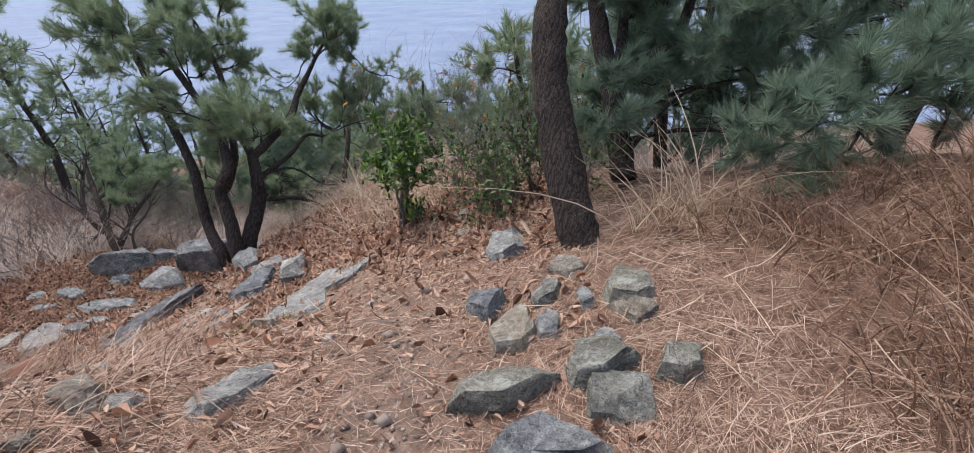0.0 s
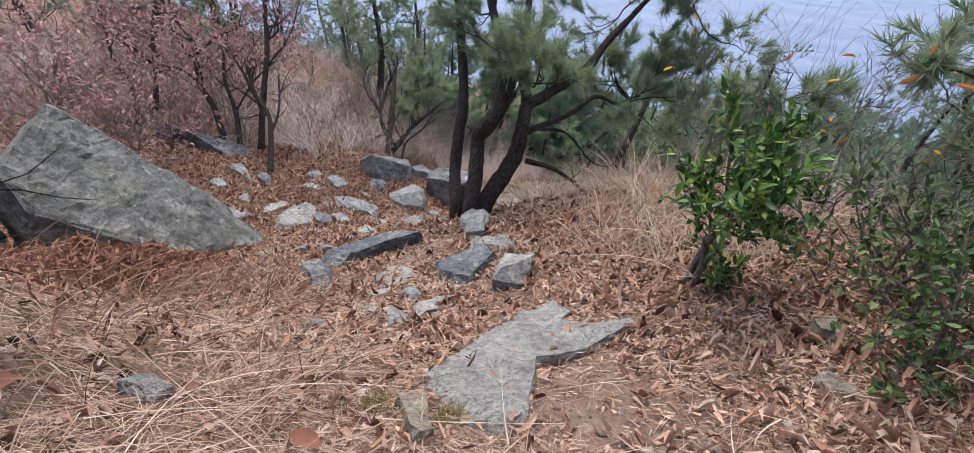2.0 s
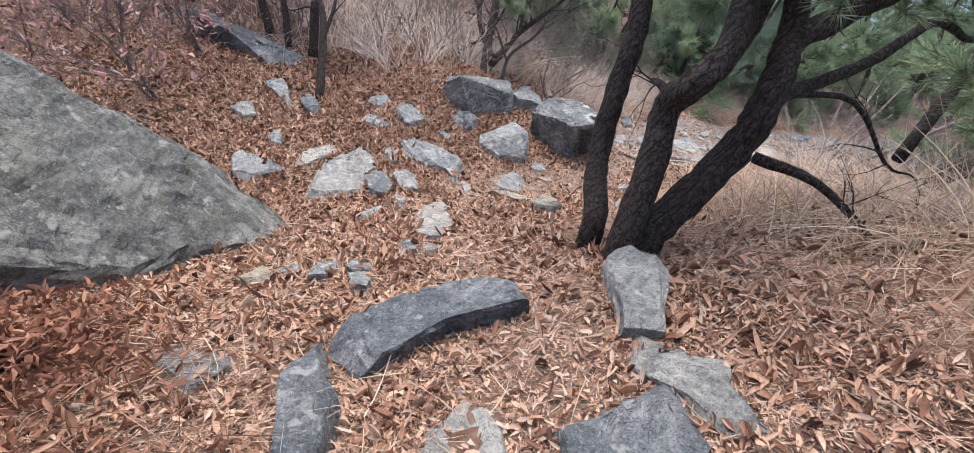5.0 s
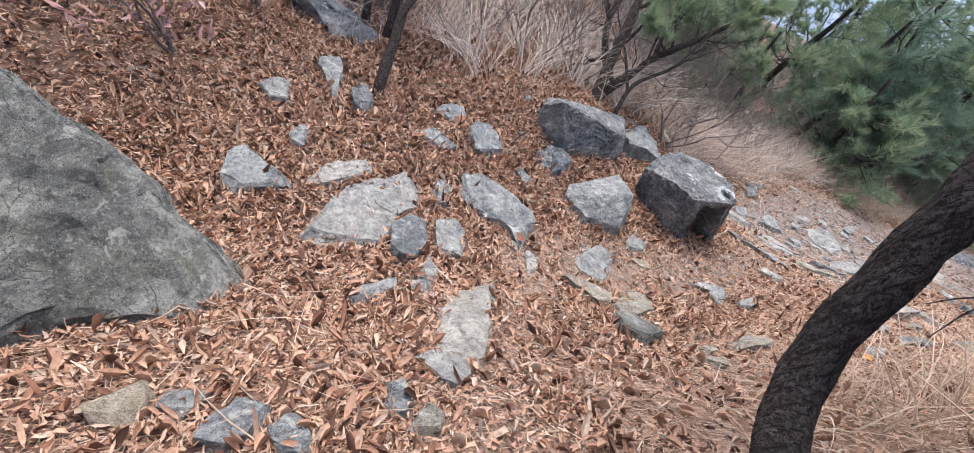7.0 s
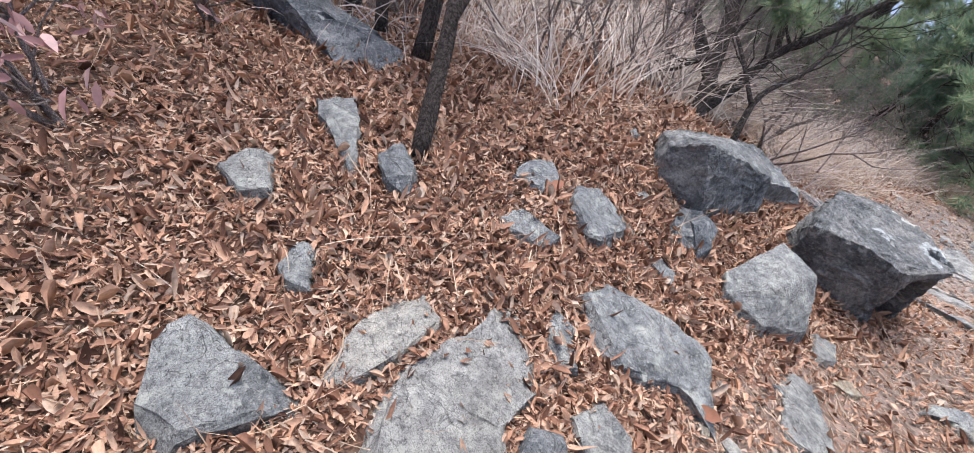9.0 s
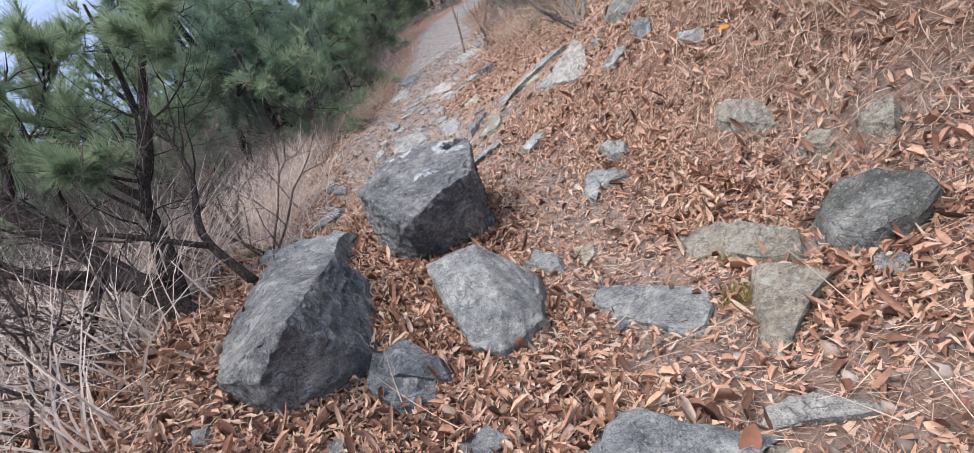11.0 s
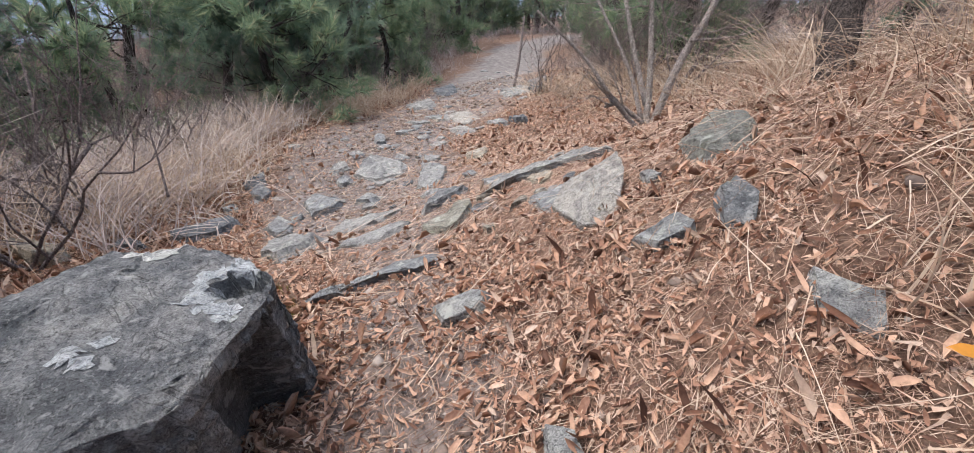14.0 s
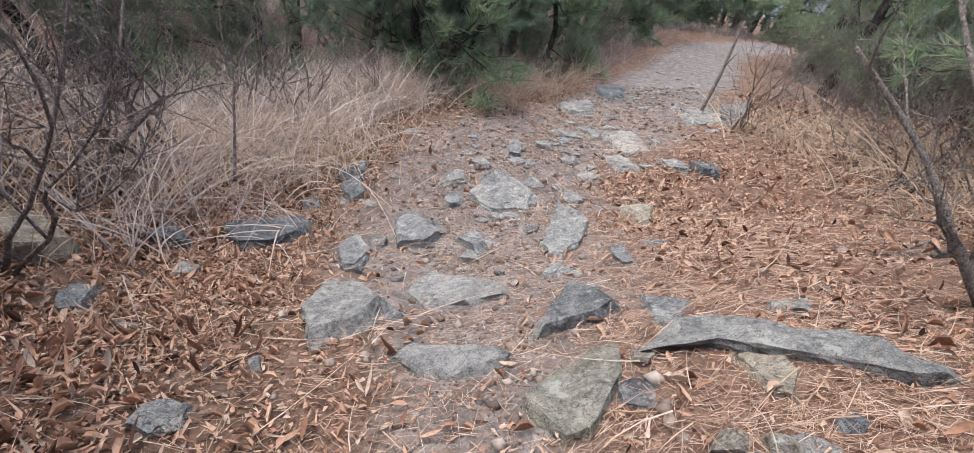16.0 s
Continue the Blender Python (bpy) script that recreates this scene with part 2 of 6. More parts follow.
def sea_material():
    m, n, l, b = shader("sea_water", 0.6, 0.12)
    v = obj_coords(n)
    w = noise_node(n, l, v, 0.02, 8, 0.7, 0.5)
    l.new(ramp_node(n, l, w, [(0.35, (0.17, 0.23, 0.34)), (0.65, (0.25, 0.31, 0.42))]), b.inputs["Base Color"])
    bump_node(n, l, b, noise_node(n, l, v, 0.12, 6, 0.7), 0.6, 3.0)
    return m


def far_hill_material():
    m, n, l, b = shader("haze_tinted_wooded_hill", 1.0, 0.0)
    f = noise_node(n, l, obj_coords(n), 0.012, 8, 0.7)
    # Blue-grey stops: the distance haze is put into the hill's base colour.
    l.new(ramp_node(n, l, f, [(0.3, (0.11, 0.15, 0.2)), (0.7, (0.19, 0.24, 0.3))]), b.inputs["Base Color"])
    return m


SEA, FAR_HILL = sea_material(), far_hill_material()

# ---- shape helpers ----
rng = np.random.default_rng(7)


def mesh_of(name, verts, faces, material, smooth=False):
    me = bpy.data.meshes.new(name)
    me.from_pydata([tuple(map(float, v)) for v in verts], [], faces)
    me.materials.append(material)
    if smooth:
        me.polygons.foreach_set("use_smooth", np.ones(len(me.polygons), bool))
    me.update()
    return me


def block_mesh(name, verts, loops, material, size):
    """A mesh of many like polygons: verts (n,3), loops (m,size)."""
    me = bpy.data.meshes.new(name)
    me.vertices.add(len(verts))
    me.vertices.foreach_set("co", np.asarray(verts, np.float32).ravel())
    me.loops.add(loops.size)
    me.loops.foreach_set("vertex_index", loops.astype(np.int32).ravel())
    me.polygons.add(len(loops))
    me.polygons.foreach_set("loop_start", (np.arange(len(loops)) * size).astype(np.int32))
    me.polygons.foreach_set("loop_total", np.full(len(loops), size, np.int32))
    me.materials.append(material)
    me.update(calc_edges=True)
    me.validate()
    return me


def part(name, me, parent, label=""):
    ob = new(name, me)
    ob.parent = parent
    if label:
        tagged(ob, label)
    return ob


class Tubes:
    """Collects tapered tubes along lines."""

    def __init__(self):
        self.v, self.f = [], []

    def add(self, pts, radii, sides=6, rough=0.0, ends=True):
        pts = [Vector(p) for p in pts]
        base = len(self.v)
        side = None
        for i, p in enumerate(pts):
            d = (pts[min(i + 1, len(pts) - 1)] - pts[max(i - 1, 0)]).normalized()
            if side is None:
                side = d.orthogonal().normalized()
            side = (side - d * side.dot(d)).normalized()
            other = d.cross(side)
            for k in range(sides):
                a = 2 * math.pi * k / sides
                r = radii[i] * (1 + rough * (rng.random() - 0.5))
                self.v.append(p + (side * math.cos(a) + other * math.sin(a)) * r)
        for i in range(len(pts) - 1):
            for k in range(sides):
                a, b = base + i * sides + k, base + i * sides + (k + 1) % sides
                self.f.append((a, b, b + sides, a + sides))
        if not ends:
            return
        self.f.append(tuple(base + k for k in reversed(range(sides))))
        self.f.append(tuple(base + (len(pts) - 1) * sides + k for k in range(sides)))

    def mesh(self, name, material):
        return mesh_of(name, self.v, self.f, material, True)


def smooth_line(pts, steps=5):
    """A Catmull-Rom line through the given points."""
    pts = [Vector(p) for p in pts]
    ext = [pts[0] * 2 - pts[1]] + pts + [pts[-1] * 2 - pts[-2]]
    out = []
    for i in range(1, len(ext) - 2):
        a, b, c, d = ext[i - 1:i + 3]
        for k in range(steps):
            t = k / steps
            out.append(0.5 * (2 * b + (c - a) * t + (2 * a - 5 * b + 4 * c - d) * t * t + (3 * b - 3 * c + d - a) * t ** 3))
    return out + [pts[-1]]


def limb(tubes, pts, r0, r1, sides=7, steps=5, rough=0.12):
    line = smooth_line(pts, steps)
    n = len(line)
    tubes.add(line, [r0 + (r1 - r0) * i / (n - 1) for i in range(n)], sides, rough)
    return line


def rand_dir(spread=1.0):
    return Vector(rng.normal(0, spread, 3))


def grow(tubes, p, d, length, r, level, tips, up=0.25, crook=0.35, kids=(2, 4), sides=4, keep=0.72):
    """A branch with side branches; the ends are collected in tips."""
    n = (2, 3, 4, 5)[min(level, 3)]
    pts = [Vector(p)]
    d = Vector(d).normalized()
    for _ in range(n):
        d = (d + rand_dir(crook * 0.45) + Vector((0, 0, up * 0.25))).normalized()
        pts.append(pts[-1] + d * length / n)
    tubes.add(pts, [max(0.0012, r * (1 - 0.6 * i / n)) for i in range(n + 1)], sides if level > 1 else 3, 0.0, False)
    if level == 0:
        tips.append((pts[-1], d))
        tips.append((pts[1], d))
        return
    for _ in range(int(rng.integers(kids[0], kids[1] + 1))):
        i = int(rng.integers(1, n + 1))
        axis = (pts[min(i + 1, n)] - pts[i - 1]).normalized()
        side = (rand_dir().cross(axis)).normalized()
        grow(tubes, pts[i], axis * 0.75 + side * 0.75, length * keep * (0.7 + 0.5 * rng.random()), r * 0.5, level - 1, tips, up, crook, kids, sides, keep)
    grow(tubes, pts[-1], d, length * keep, r * 0.42, level - 1, tips, up, crook, kids, sides, keep)


def needle_tufts(name, tips, material, count=26, length=0.12, width=0.0045, spread=0.75):
    """Tufts of long needles at branch ends."""
    m = len(tips)
    p = np.repeat(np.array([tuple(t[0]) for t in tips]), count, 0)
    d = np.repeat(np.array([tuple(t[1]) for t in tips]), count, 0)
    k = m * count
    p = p - d * (rng.random((k, 1)) * 0.09)
    a = d + rng.normal(0, spread, (k, 3)) * 0.75 + np.array([0, 0, 0.18])
    a /= np.linalg.norm(a, axis=1, keepdims=True)
    s = np.cross(a, rng.normal(0, 1, (k, 3)))
    s /= np.linalg.norm(s, axis=1, keepdims=True) + 1e-9
    ln = length * (0.7 + 0.6 * rng.random((k, 1)))
    v = np.stack([p - s * width, p + s * width, p + a * ln], 1).reshape(-1, 3)
    return block_mesh(name, v, np.arange(k * 3).reshape(-1, 3), material, 3)


def leaf_blades(name, p, d, up, length, width, material, fold=0.3, curl=0.2):
    """Leaves with a folded midrib: arrays of base, direction and up."""
    k = len(p)
    s = np.cross(d, up)
    s /= np.linalg.norm(s, axis=1, keepdims=True) + 1e-9
    u = np.cross(s, d)
    ln, wd = length.reshape(-1, 1), width.reshape(-1, 1)
    cu = curl * rng.normal(0, 1, (k, 1)) * ln
    fo = np.abs(fold * rng.normal(0.8, 0.5, (k, 1))) * wd
    q = []
    for f, w, c in ((0, 0, 0), (0.3, 0.85, 0.25), (0.3, 0, 0.25), (0.3, -0.85, 0.25), (0.7, 0.8, 0.6), (0.7, 0, 0.6), (0.7, -0.8, 0.6), (1.0, 0, 1.0)):
        q.append(p + d * ln * f + s * wd * w * 0.5 + u * (cu * c * f + (fo if w else 0)))
    v = np.stack(q, 1).reshape(-1, 3)
    o = (np.arange(k) * 8)[:, None]
    pat = np.array([[0, 2, 1], [0, 3, 2], [1, 2, 5], [1, 5, 4], [2, 3, 6], [2, 6, 5], [4, 5, 7], [5, 6, 7]])
    return block_mesh(name, v, (o[:, None, :] + pat[None]).reshape(-1, 3), material, 3)


def ribbons(name, p, d, bend, length, width, material, steps=3):
    """Thin bent strips: needles, straw, grass blades."""
    k = len(p)
    ln, wd = length.reshape(-1, 1), width.reshape(-1, 1)
    s = np.cross(d, rng.normal(0, 0.35, (k, 3)) + np.array([0, 0, 1.0]))
    s /= np.linalg.norm(s, axis=1, keepdims=True) + 1e-9
    q = []
    for i in range(steps + 1):
        f = i / steps
        c = p + d * ln * f + bend * ln * f * f
        w = wd * 0.5 * (1 - 0.8 * f)
        q += [c - s * w, c + s * w]
    v = np.stack(q, 1).reshape(-1, 3)
    o = (np.arange(k) * 2 * (steps + 1))[:, None]
    pat = np.array([[2 * i, 2 * i + 1, 2 * i + 3, 2 * i + 2] for i in range(steps)])
    return block_mesh(name, v, (o[:, None, :] + pat[None]).reshape(-1, 4), material, 4)


# ---- the hillside ----
# Places along the path and beside it: x, y, height, fall to the east, fall to the north.
KNOTS = np.array([
    (0.000, 0.000, -0.114, 0.045, -0.494),
    (0.600, 2.200, 0.195, 0.151, -0.409),
    (-1.600, 1.600, 0.639, -0.340, -0.630),
    (-0.800, 3.400, 0.428, 0.068, -0.294),
    (-2.200, 3.400, -1.703, -0.196, 0.117),
    (-3.400, 2.600, -1.737, 0.049, -0.766),
    (-4.600, 4.200, -1.988, 0.612, -0.167),
    (-6.200, 5.000, -2.431, 0.015, -0.432),
    (-5.600, 7.000, -3.303, -1.036, -0.277),
    (-4.600, 8.000, -3.795, 0.213, -0.012),
    (-3.200, 7.000, -1.465, 0.228, -0.284),
    (-2.600, 9.000, -3.088, 0.144, -0.504),
    (-4.600, 9.800, -4.292, 0.162, -0.405),
    (-6.500, 11.000, -5.370, -0.218, -0.223),
    (-2.600, 14.000, -5.300, 0.145, -0.420),
    (-4.500, 13.000, -5.480, 0.100, -0.380),
    (-4.300, 14.600, -6.000, 0.080, -0.320),
    (-5.000, 16.500, -6.650, 0.060, -0.330),
    (-2.600, 16.200, -6.250, 0.060, -0.330),
    (-6.800, 13.000, -5.430, 0.200, -0.350),
    (-8.000, 14.000, -5.900, 0.200, -0.350),
    (2.500, 4.500, -0.426, -0.007, -0.489),
    (-9.000, 8.000, -3.171, -0.331, -0.105),
    (-3.300, 19.000, -7.420, 0.010, -0.290),
    (-2.400, 22.500, -8.330, 0.010, -0.280),
    (-1.500, 26.000, -9.300, 0.000, -0.290),
])
REACH = 1.3


def ground(x, y):
    """The height of the hillside, blended from the sloping places."""
    x, y = np.asarray(x, float), np.asarray(y, float)
    dx, dy = x[..., None] - KNOTS[:, 0], y[..., None] - KNOTS[:, 1]
    d2 = dx * dx + dy * dy
    w = np.exp(-d2 / (2 * REACH * REACH)) + 0.001 / (1 + d2)
    return (w * (KNOTS[:, 2] + KNOTS[:, 3] * dx + KNOTS[:, 4] * dy)).sum(-1) / w.sum(-1)


def gz(x, y):
    return float(ground(x, y))


TRAIL = np.array([(0.1, -3.0), (-0.36, 1.0), (-0.62, 2.4), (-1.6, 3.4), (-2.6, 4.0), (-4.2, 4.6), (-5.3, 5.6), (-5.1, 7.0), (-5.0, 8.3), (-5.2, 10.0), (-5.6, 11.2), (-5.6, 12.4), (-4.6, 14.0), (-3.8, 16.0), (-2.5, 19.5), (-1.2, 24.0), (1.6, 27.5)])


def off_trail(x, y):
    """The distance from the trodden line."""
    p = np.stack([np.asarray(x, float), np.asarray(y, float)], -1)
    best = np.full(p.shape[:-1], 1e9)
    for a, b in zip(TRAIL[:-1], TRAIL[1:]):
        ab = b - a
        t = np.clip(((p - a) @ ab) / (ab @ ab), 0, 1)
        best = np.minimum(best, np.linalg.norm(p - a - t[..., None] * ab, axis=-1))
    return best


def axis(lo, hi, step, far, rate=1.16):
    inner = list(np.arange(lo, hi, step))
    out, s, v = [], step, hi
    while v < far[1]:
        out.append(v)
        s *= rate
        v += s
    back, s, v = [], step, lo - step
    while v > far[0]:
        back.append(v)
        s *= rate
        v -= s
    return np.array(back[::-1] + inner + out)


def lumps(x, y):
    return 0.018 * np.sin(x * 7.1 + 1.3 * np.sin(y * 5.3)) * np.sin(y * 6.3 + 1.7 * np.sin(x * 4.1)) + 0.010 * np.sin(x * 17 + 2 * np.sin(y * 13)) * np.sin(y * 19 + x * 3)


def build_ground():
    xs, ys = axis(-9.5, 3.0, 0.06, (-420, 420)), axis(-1.5, 17.0, 0.06, (-120, 330))
    gx, gy = np.meshgrid(xs, ys)
    z = ground(gx, gy)
    d = off_trail(gx, gy)
    z = z + lumps(gx, gy) * np.clip(d / 0.5, 0.35, 1.0)
    n, m = gx.shape
    v = np.stack([gx, gy, z], -1).reshape(-1, 3)
    i = np.arange(n * m).reshape(n, m)
    loops = np.stack([i[:-1, :-1], i[:-1, 1:], i[1:, 1:], i[1:, :-1]], -1).reshape(-1, 4)
    me = block_mesh("ground", v, loops, GROUND, 4)
    at = me.attributes.new("bare", "FLOAT", "POINT")
    far_on = np.clip((gy - 8.6) / 2.0, 0, 1)
    bare = np.clip(1.1 - d / (0.45 + 1.2 * far_on), 0, 1) * (0.62 + 0.38 * far_on)
    for px, py, pr in ((-4.18, 6.61, 0.3), (-4.12, 6.08, 0.45), (-4.13, 6.28, 0.4), (-4.59, 5.98, 0.2), (-5.0, 6.4, 0.35)):
        bare = np.maximum(bare, 0.95 * np.exp(-((gx - px) ** 2 + (gy - py) ** 2) / (pr * pr)))
    near_on = np.exp(-(d / 0.36) ** 2) * np.clip((3.6 - gy) / 0.8, 0, 1)
    bare = np.maximum(bare, np.maximum(near_on, 0.85 * np.exp(-(d / 0.5) ** 2) * (gy > 5.3)))
    at.data.foreach_set("value", bare.ravel().astype(np.float32))
    st = me.attributes.new("stony", "FLOAT", "POINT")
    st.data.foreach_set("value", np.clip((gy - 4.0) / 6.0, 0, 1).ravel().astype(np.float32))
    me.polygons.foreach_set("use_smooth", np.ones(len(me.polygons), bool))
    tagged(new("ground", me), "brown needle and leaf covered hillside with a trodden gritty trail", "ground", kind="structure")


build_ground()


def build_sea():
    v = [(-4800, 120, -70), (4800, 120, -70), (4800, 4700, -70), (-4800, 4700, -70)]
    tagged(new("water", mesh_of("water", v, [(0, 1, 2, 3)], SEA)), "pale blue sea far below the hillside", "sea", kind="structure")
    vs, fs, n = [], [], 90
    for i in range(n):
        u = i / (n - 1)
        x = -2600 + 2900 * u
        h = 150 * (math.sin(math.pi * u) ** 0.6) * (0.7 + 0.3 * math.sin(u * 19) * math.sin(u * 7 + 1)) + 25 * noise.noise((u * 11, 0, 0))
        for k, (dy, f) in enumerate(((0, 0), (60, 0.22), (220, 0.7), (420, 1.0), (800, 0.6), (1000, 0))):
            vs.append((x, 3000 + dy + 140 * noise.noise((u * 6, k * 0.2, 3)), -72 + max(0, h) * f))
    for i in range(n - 1):
        for k in range(5):
            a = i * 6 + k
            fs.append((a, a + 6, a + 7, a + 1))
    tagged(new("backdrop", mesh_of("backdrop", vs, fs, FAR_HILL, True)), "wooded headland across the sea, its blue-grey haze painted in", "hill", kind="structure")


build_sea()

# ---- stones ----
STONE_WORDS = {"grey": ("angular grey stone half sunk in the brown litter", ROCK_GREY), "dark": ("dark blue-grey broken stone beside the path", ROCK_DARK), "tan": ("buff-coloured angular stone lying on the litter", ROCK_TAN), "moss": ("olive-stained squarish stone among dry needles", ROCK_MOSS), "pale": ("pale flat stone set into the trail", ROCK_PALE), "boulder": ("speckled grey boulder", ROCK_BOULDER)}


def chip(bm, seed, cuts=3, depth=0.1):
    """Breaks upper corners of a rock off along random planes."""
    r = np.random.default_rng(seed + 400)
    zs = [v.co.z for v in bm.verts]
    mid = (max(zs) + min(zs)) / 2
    c = sum((v.co for v in bm.verts), Vector()) / len(bm.verts)
    for _ in range(cuts):
        a = r.uniform(0, 2 * math.pi)
        n = Vector((math.cos(a), math.sin(a), r.uniform(0.3, 2.2))).normalized()
        reach = sorted(((v.co - c).dot(n) for v in bm.verts), reverse=True)
        co = c + n * (reach[0] - depth * r.uniform(0.4, 1.3) * (reach[0] - reach[-1]))
        cut = bmesh.ops.bisect_plane(bm, geom=bm.verts[:] + bm.edges[:] + bm.faces[:], plane_co=co, plane_no=n, clear_outer=True)
        edges = [e for e in cut["geom_cut"] if isinstance(e, bmesh.types.BMEdge) and e.is_boundary]
        if edges:
            bmesh.ops.holes_fill(bm, edges=edges)


def hull_rock(name, kind, words, corners, cell=0.04, rough=0.014, most=16000):
    """A broken rock as the skin round its outer corners, in world places."""
    global stone_count
    stone_count += 1
    c = sum((Vector(p) for p in corners), Vector()) / len(corners)
    base = Vector((c.x, c.y, gz(c.x, c.y)))
    bm = bmesh.new()
    for p in corners:
        bm.verts.new(Vector(p) - base)
    bmesh.ops.convex_hull(bm, input=bm.verts[:])
    bmesh.ops.delete(bm, geom=[v for v in bm.verts if not v.link_faces], context="VERTS")
    bmesh.ops.bevel(bm, geom=bm.edges[:], offset=0.006, segments=1, affect="EDGES")
    me = roughen(name, bm, STONE_WORDS[kind][1], cell, rough, stone_count, most)
    ob = new(name, me)
    ob.location = base
    return tagged(ob, words, "boulder")


def rock_mesh(name, top, bottom, material, cell=0.05, rough=0.012, seed=0, most=6000):
    """A broken rock between two rings of corners, with chipped edges."""
    bm = bmesh.new()
    n = len(top)
    c = sum((Vector(p) for p in top), Vector()) / n
    inner = [bm.verts.new(c + (Vector(p) - c) * 0.93 + Vector((0, 0, 0.006))) for p in top]
    rim = [bm.verts.new(Vector(p) - Vector((0, 0, 0.012))) for p in top]
    mid = [bm.verts.new(Vector(p).lerp(Vector(q), 0.45) + (Vector(p) - c) * 0.03) for p, q in zip(top, bottom)]
    low = [bm.verts.new(Vector(q)) for q in bottom]
    for a, b in ((inner, rim), (rim, mid), (mid, low)):
        for i in range(n):
            j = (i + 1) % n
            bm.faces.new((a[j], a[i], b[i], b[j]))
    bm.faces.new(inner)
    bm.faces.new(low[::-1])
    bmesh.ops.recalc_face_normals(bm, faces=bm.faces[:])
    chip(bm, seed)
    return roughen(name, bm, material, cell, rough, seed, most)


def roughen(name, bm, material, cell, rough, seed, most):
    """Cuts a rough block into small faces and breaks up its surface in layers and grains."""
    bmesh.ops.triangulate(bm, faces=bm.faces[:])
    for _ in range(7):
        long = [e for e in bm.edges if e.calc_length() > cell * 1.9]
        if not long or len(bm.verts) > most:
            break
        bmesh.ops.subdivide_edges(bm, edges=long, cuts=1)
        bmesh.ops.triangulate(bm, faces=[f for f in bm.faces if len(f.verts) > 3])
    bmesh.ops.recalc_face_normals(bm, faces=bm.faces[:])
    bm.normal_update()
    o = Vector((seed * 3.7, seed * 1.3, seed * 2.1))
    for v in bm.verts:
        k = noise.noise(v.co * 9 + o) * 0.7 + noise.noise(v.co * 23 + o) * 0.8 + noise.noise(v.co * 47 + o) * 0.45
        k += 1.6 * (noise.cell(v.co * 6 + o) - 0.5) * 0.5
        bed = (v.co.z * 1.0 + v.co.x * 0.45 + v.co.y * 0.3) * 16 + 2.2 * noise.noise(v.co * 4 + o)
        k += 1.5 * abs(bed - math.floor(bed) - 0.5) - 0.4 + 0.6 * max(0.0, noise.noise(v.co * 3.1 + o * 2))
        v.co += v.normal * k * rough
    me = bpy.data.meshes.new(name)
    bm.to_mesh(me)
    bm.free()
    me.materials.append(material)
    return me


stone_count = 0
OUTLINES = []


def stone(kind, x, y, h, corners, words="", name="stone", sink=0.1, tilt=(0.0, 0.0), cell=0.05):
    """A stone by the outline of its top, h above the ground there; tilt raises it per metre east and north."""
    global stone_count
    stone_count += 1
    label, material = STONE_WORDS[kind]
    z0 = gz(x, y)
    top, low = [], []
    flare = 1.03 if h > 0.12 else 1.25
    for dx, dy in corners:
        w = 0.25 * h * (rng.random() - 0.5)
        top.append((dx, dy, gz(x + dx, y + dy) - z0 + h + w + tilt[0] * dx + tilt[1] * dy))
        low.append((dx * flare, dy * flare, gz(x + dx * flare, y + dy * flare) - z0 - sink))
    OUTLINES.append(np.array([(x + a * 0.9, y + b * 0.9) for a, b in corners]))
    size = max(max(abs(a), abs(b)) for a, b in corners)
    me = rock_mesh(name, top, low, material, cell if size > 0.2 else cell * 0.7, 0.016 if size > 0.2 else 0.009, stone_count)
    ob = new(name, me)
    ob.location = (x, y, z0)
    return tagged(ob, words or label, "stone", "stones along the trail")


stone("moss", 0.42, 1.18, 0.08, ((-0.11, -0.08), (0.01, -0.11), (0.10, -0.08), (0.13, 0.06), (-0.04, 0.12), (-0.08, 0.10)))
stone("grey", 0.46, 1.53, 0.04, ((-0.05, -0.05), (0.05, -0.05), (0.04, 0.05), (-0.04, 0.04)))
stone("grey", -1.99, 1.68, 0.04, ((0.02, -0.05), (0.06, -0.01), (0.05, 0.05), (-0.09, 0.05), (-0.05, -0.05)))
stone("tan", -1.45, 0.93, 0.05, ((0.04, -0.05), (0.05, -0.01), (-0.01, 0.06), (-0.05, 0.03), (-0.02, -0.04)))
stone("grey", -1.22, 0.80, 0.05, ((0.02, -0.04), (0.04, -0.00), (0.02, 0.03), (-0.04, 0.02), (-0.05, -0.01)))
stone("grey", -1.38, 1.19, 0.04, ((0.04, -0.06), (0.07, 0.01), (0.01, 0.07), (-0.06, 0.03), (-0.06, -0.05)))
stone("tan", -0.25, 3.23, 0.04, ((-0.03, -0.08), (0.05, -0.06), (0.08, 0.04), (-0.02, 0.09), (-0.07, 0.02)))
stone("grey", -2.20, 3.90, 0.04, ((0.00, -0.05), (0.05, -0.02), (-0.00, 0.05), (-0.05, 0.02)))
stone("grey", -6.13, 5.97, 0.04, ((-0.04, -0.05), (0.11, -0.03), (0.05, 0.08), (-0.12, 0.00)))
stone("grey", -6.58, 6.19, 0.04, ((-0.04, -0.05), (0.05, -0.06), (0.05, 0.06), (-0.05, 0.05)))
stone("grey", -7.03, 6.51, 0.04, ((-0.03, -0.04), (0.03, -0.06), (0.03, 0.05), (-0.03, 0.05)))
stone("tan", -5.40, 5.49, 0.04, ((0.01, -0.03), (0.05, -0.00), (0.00, 0.04), (-0.06, -0.01)))
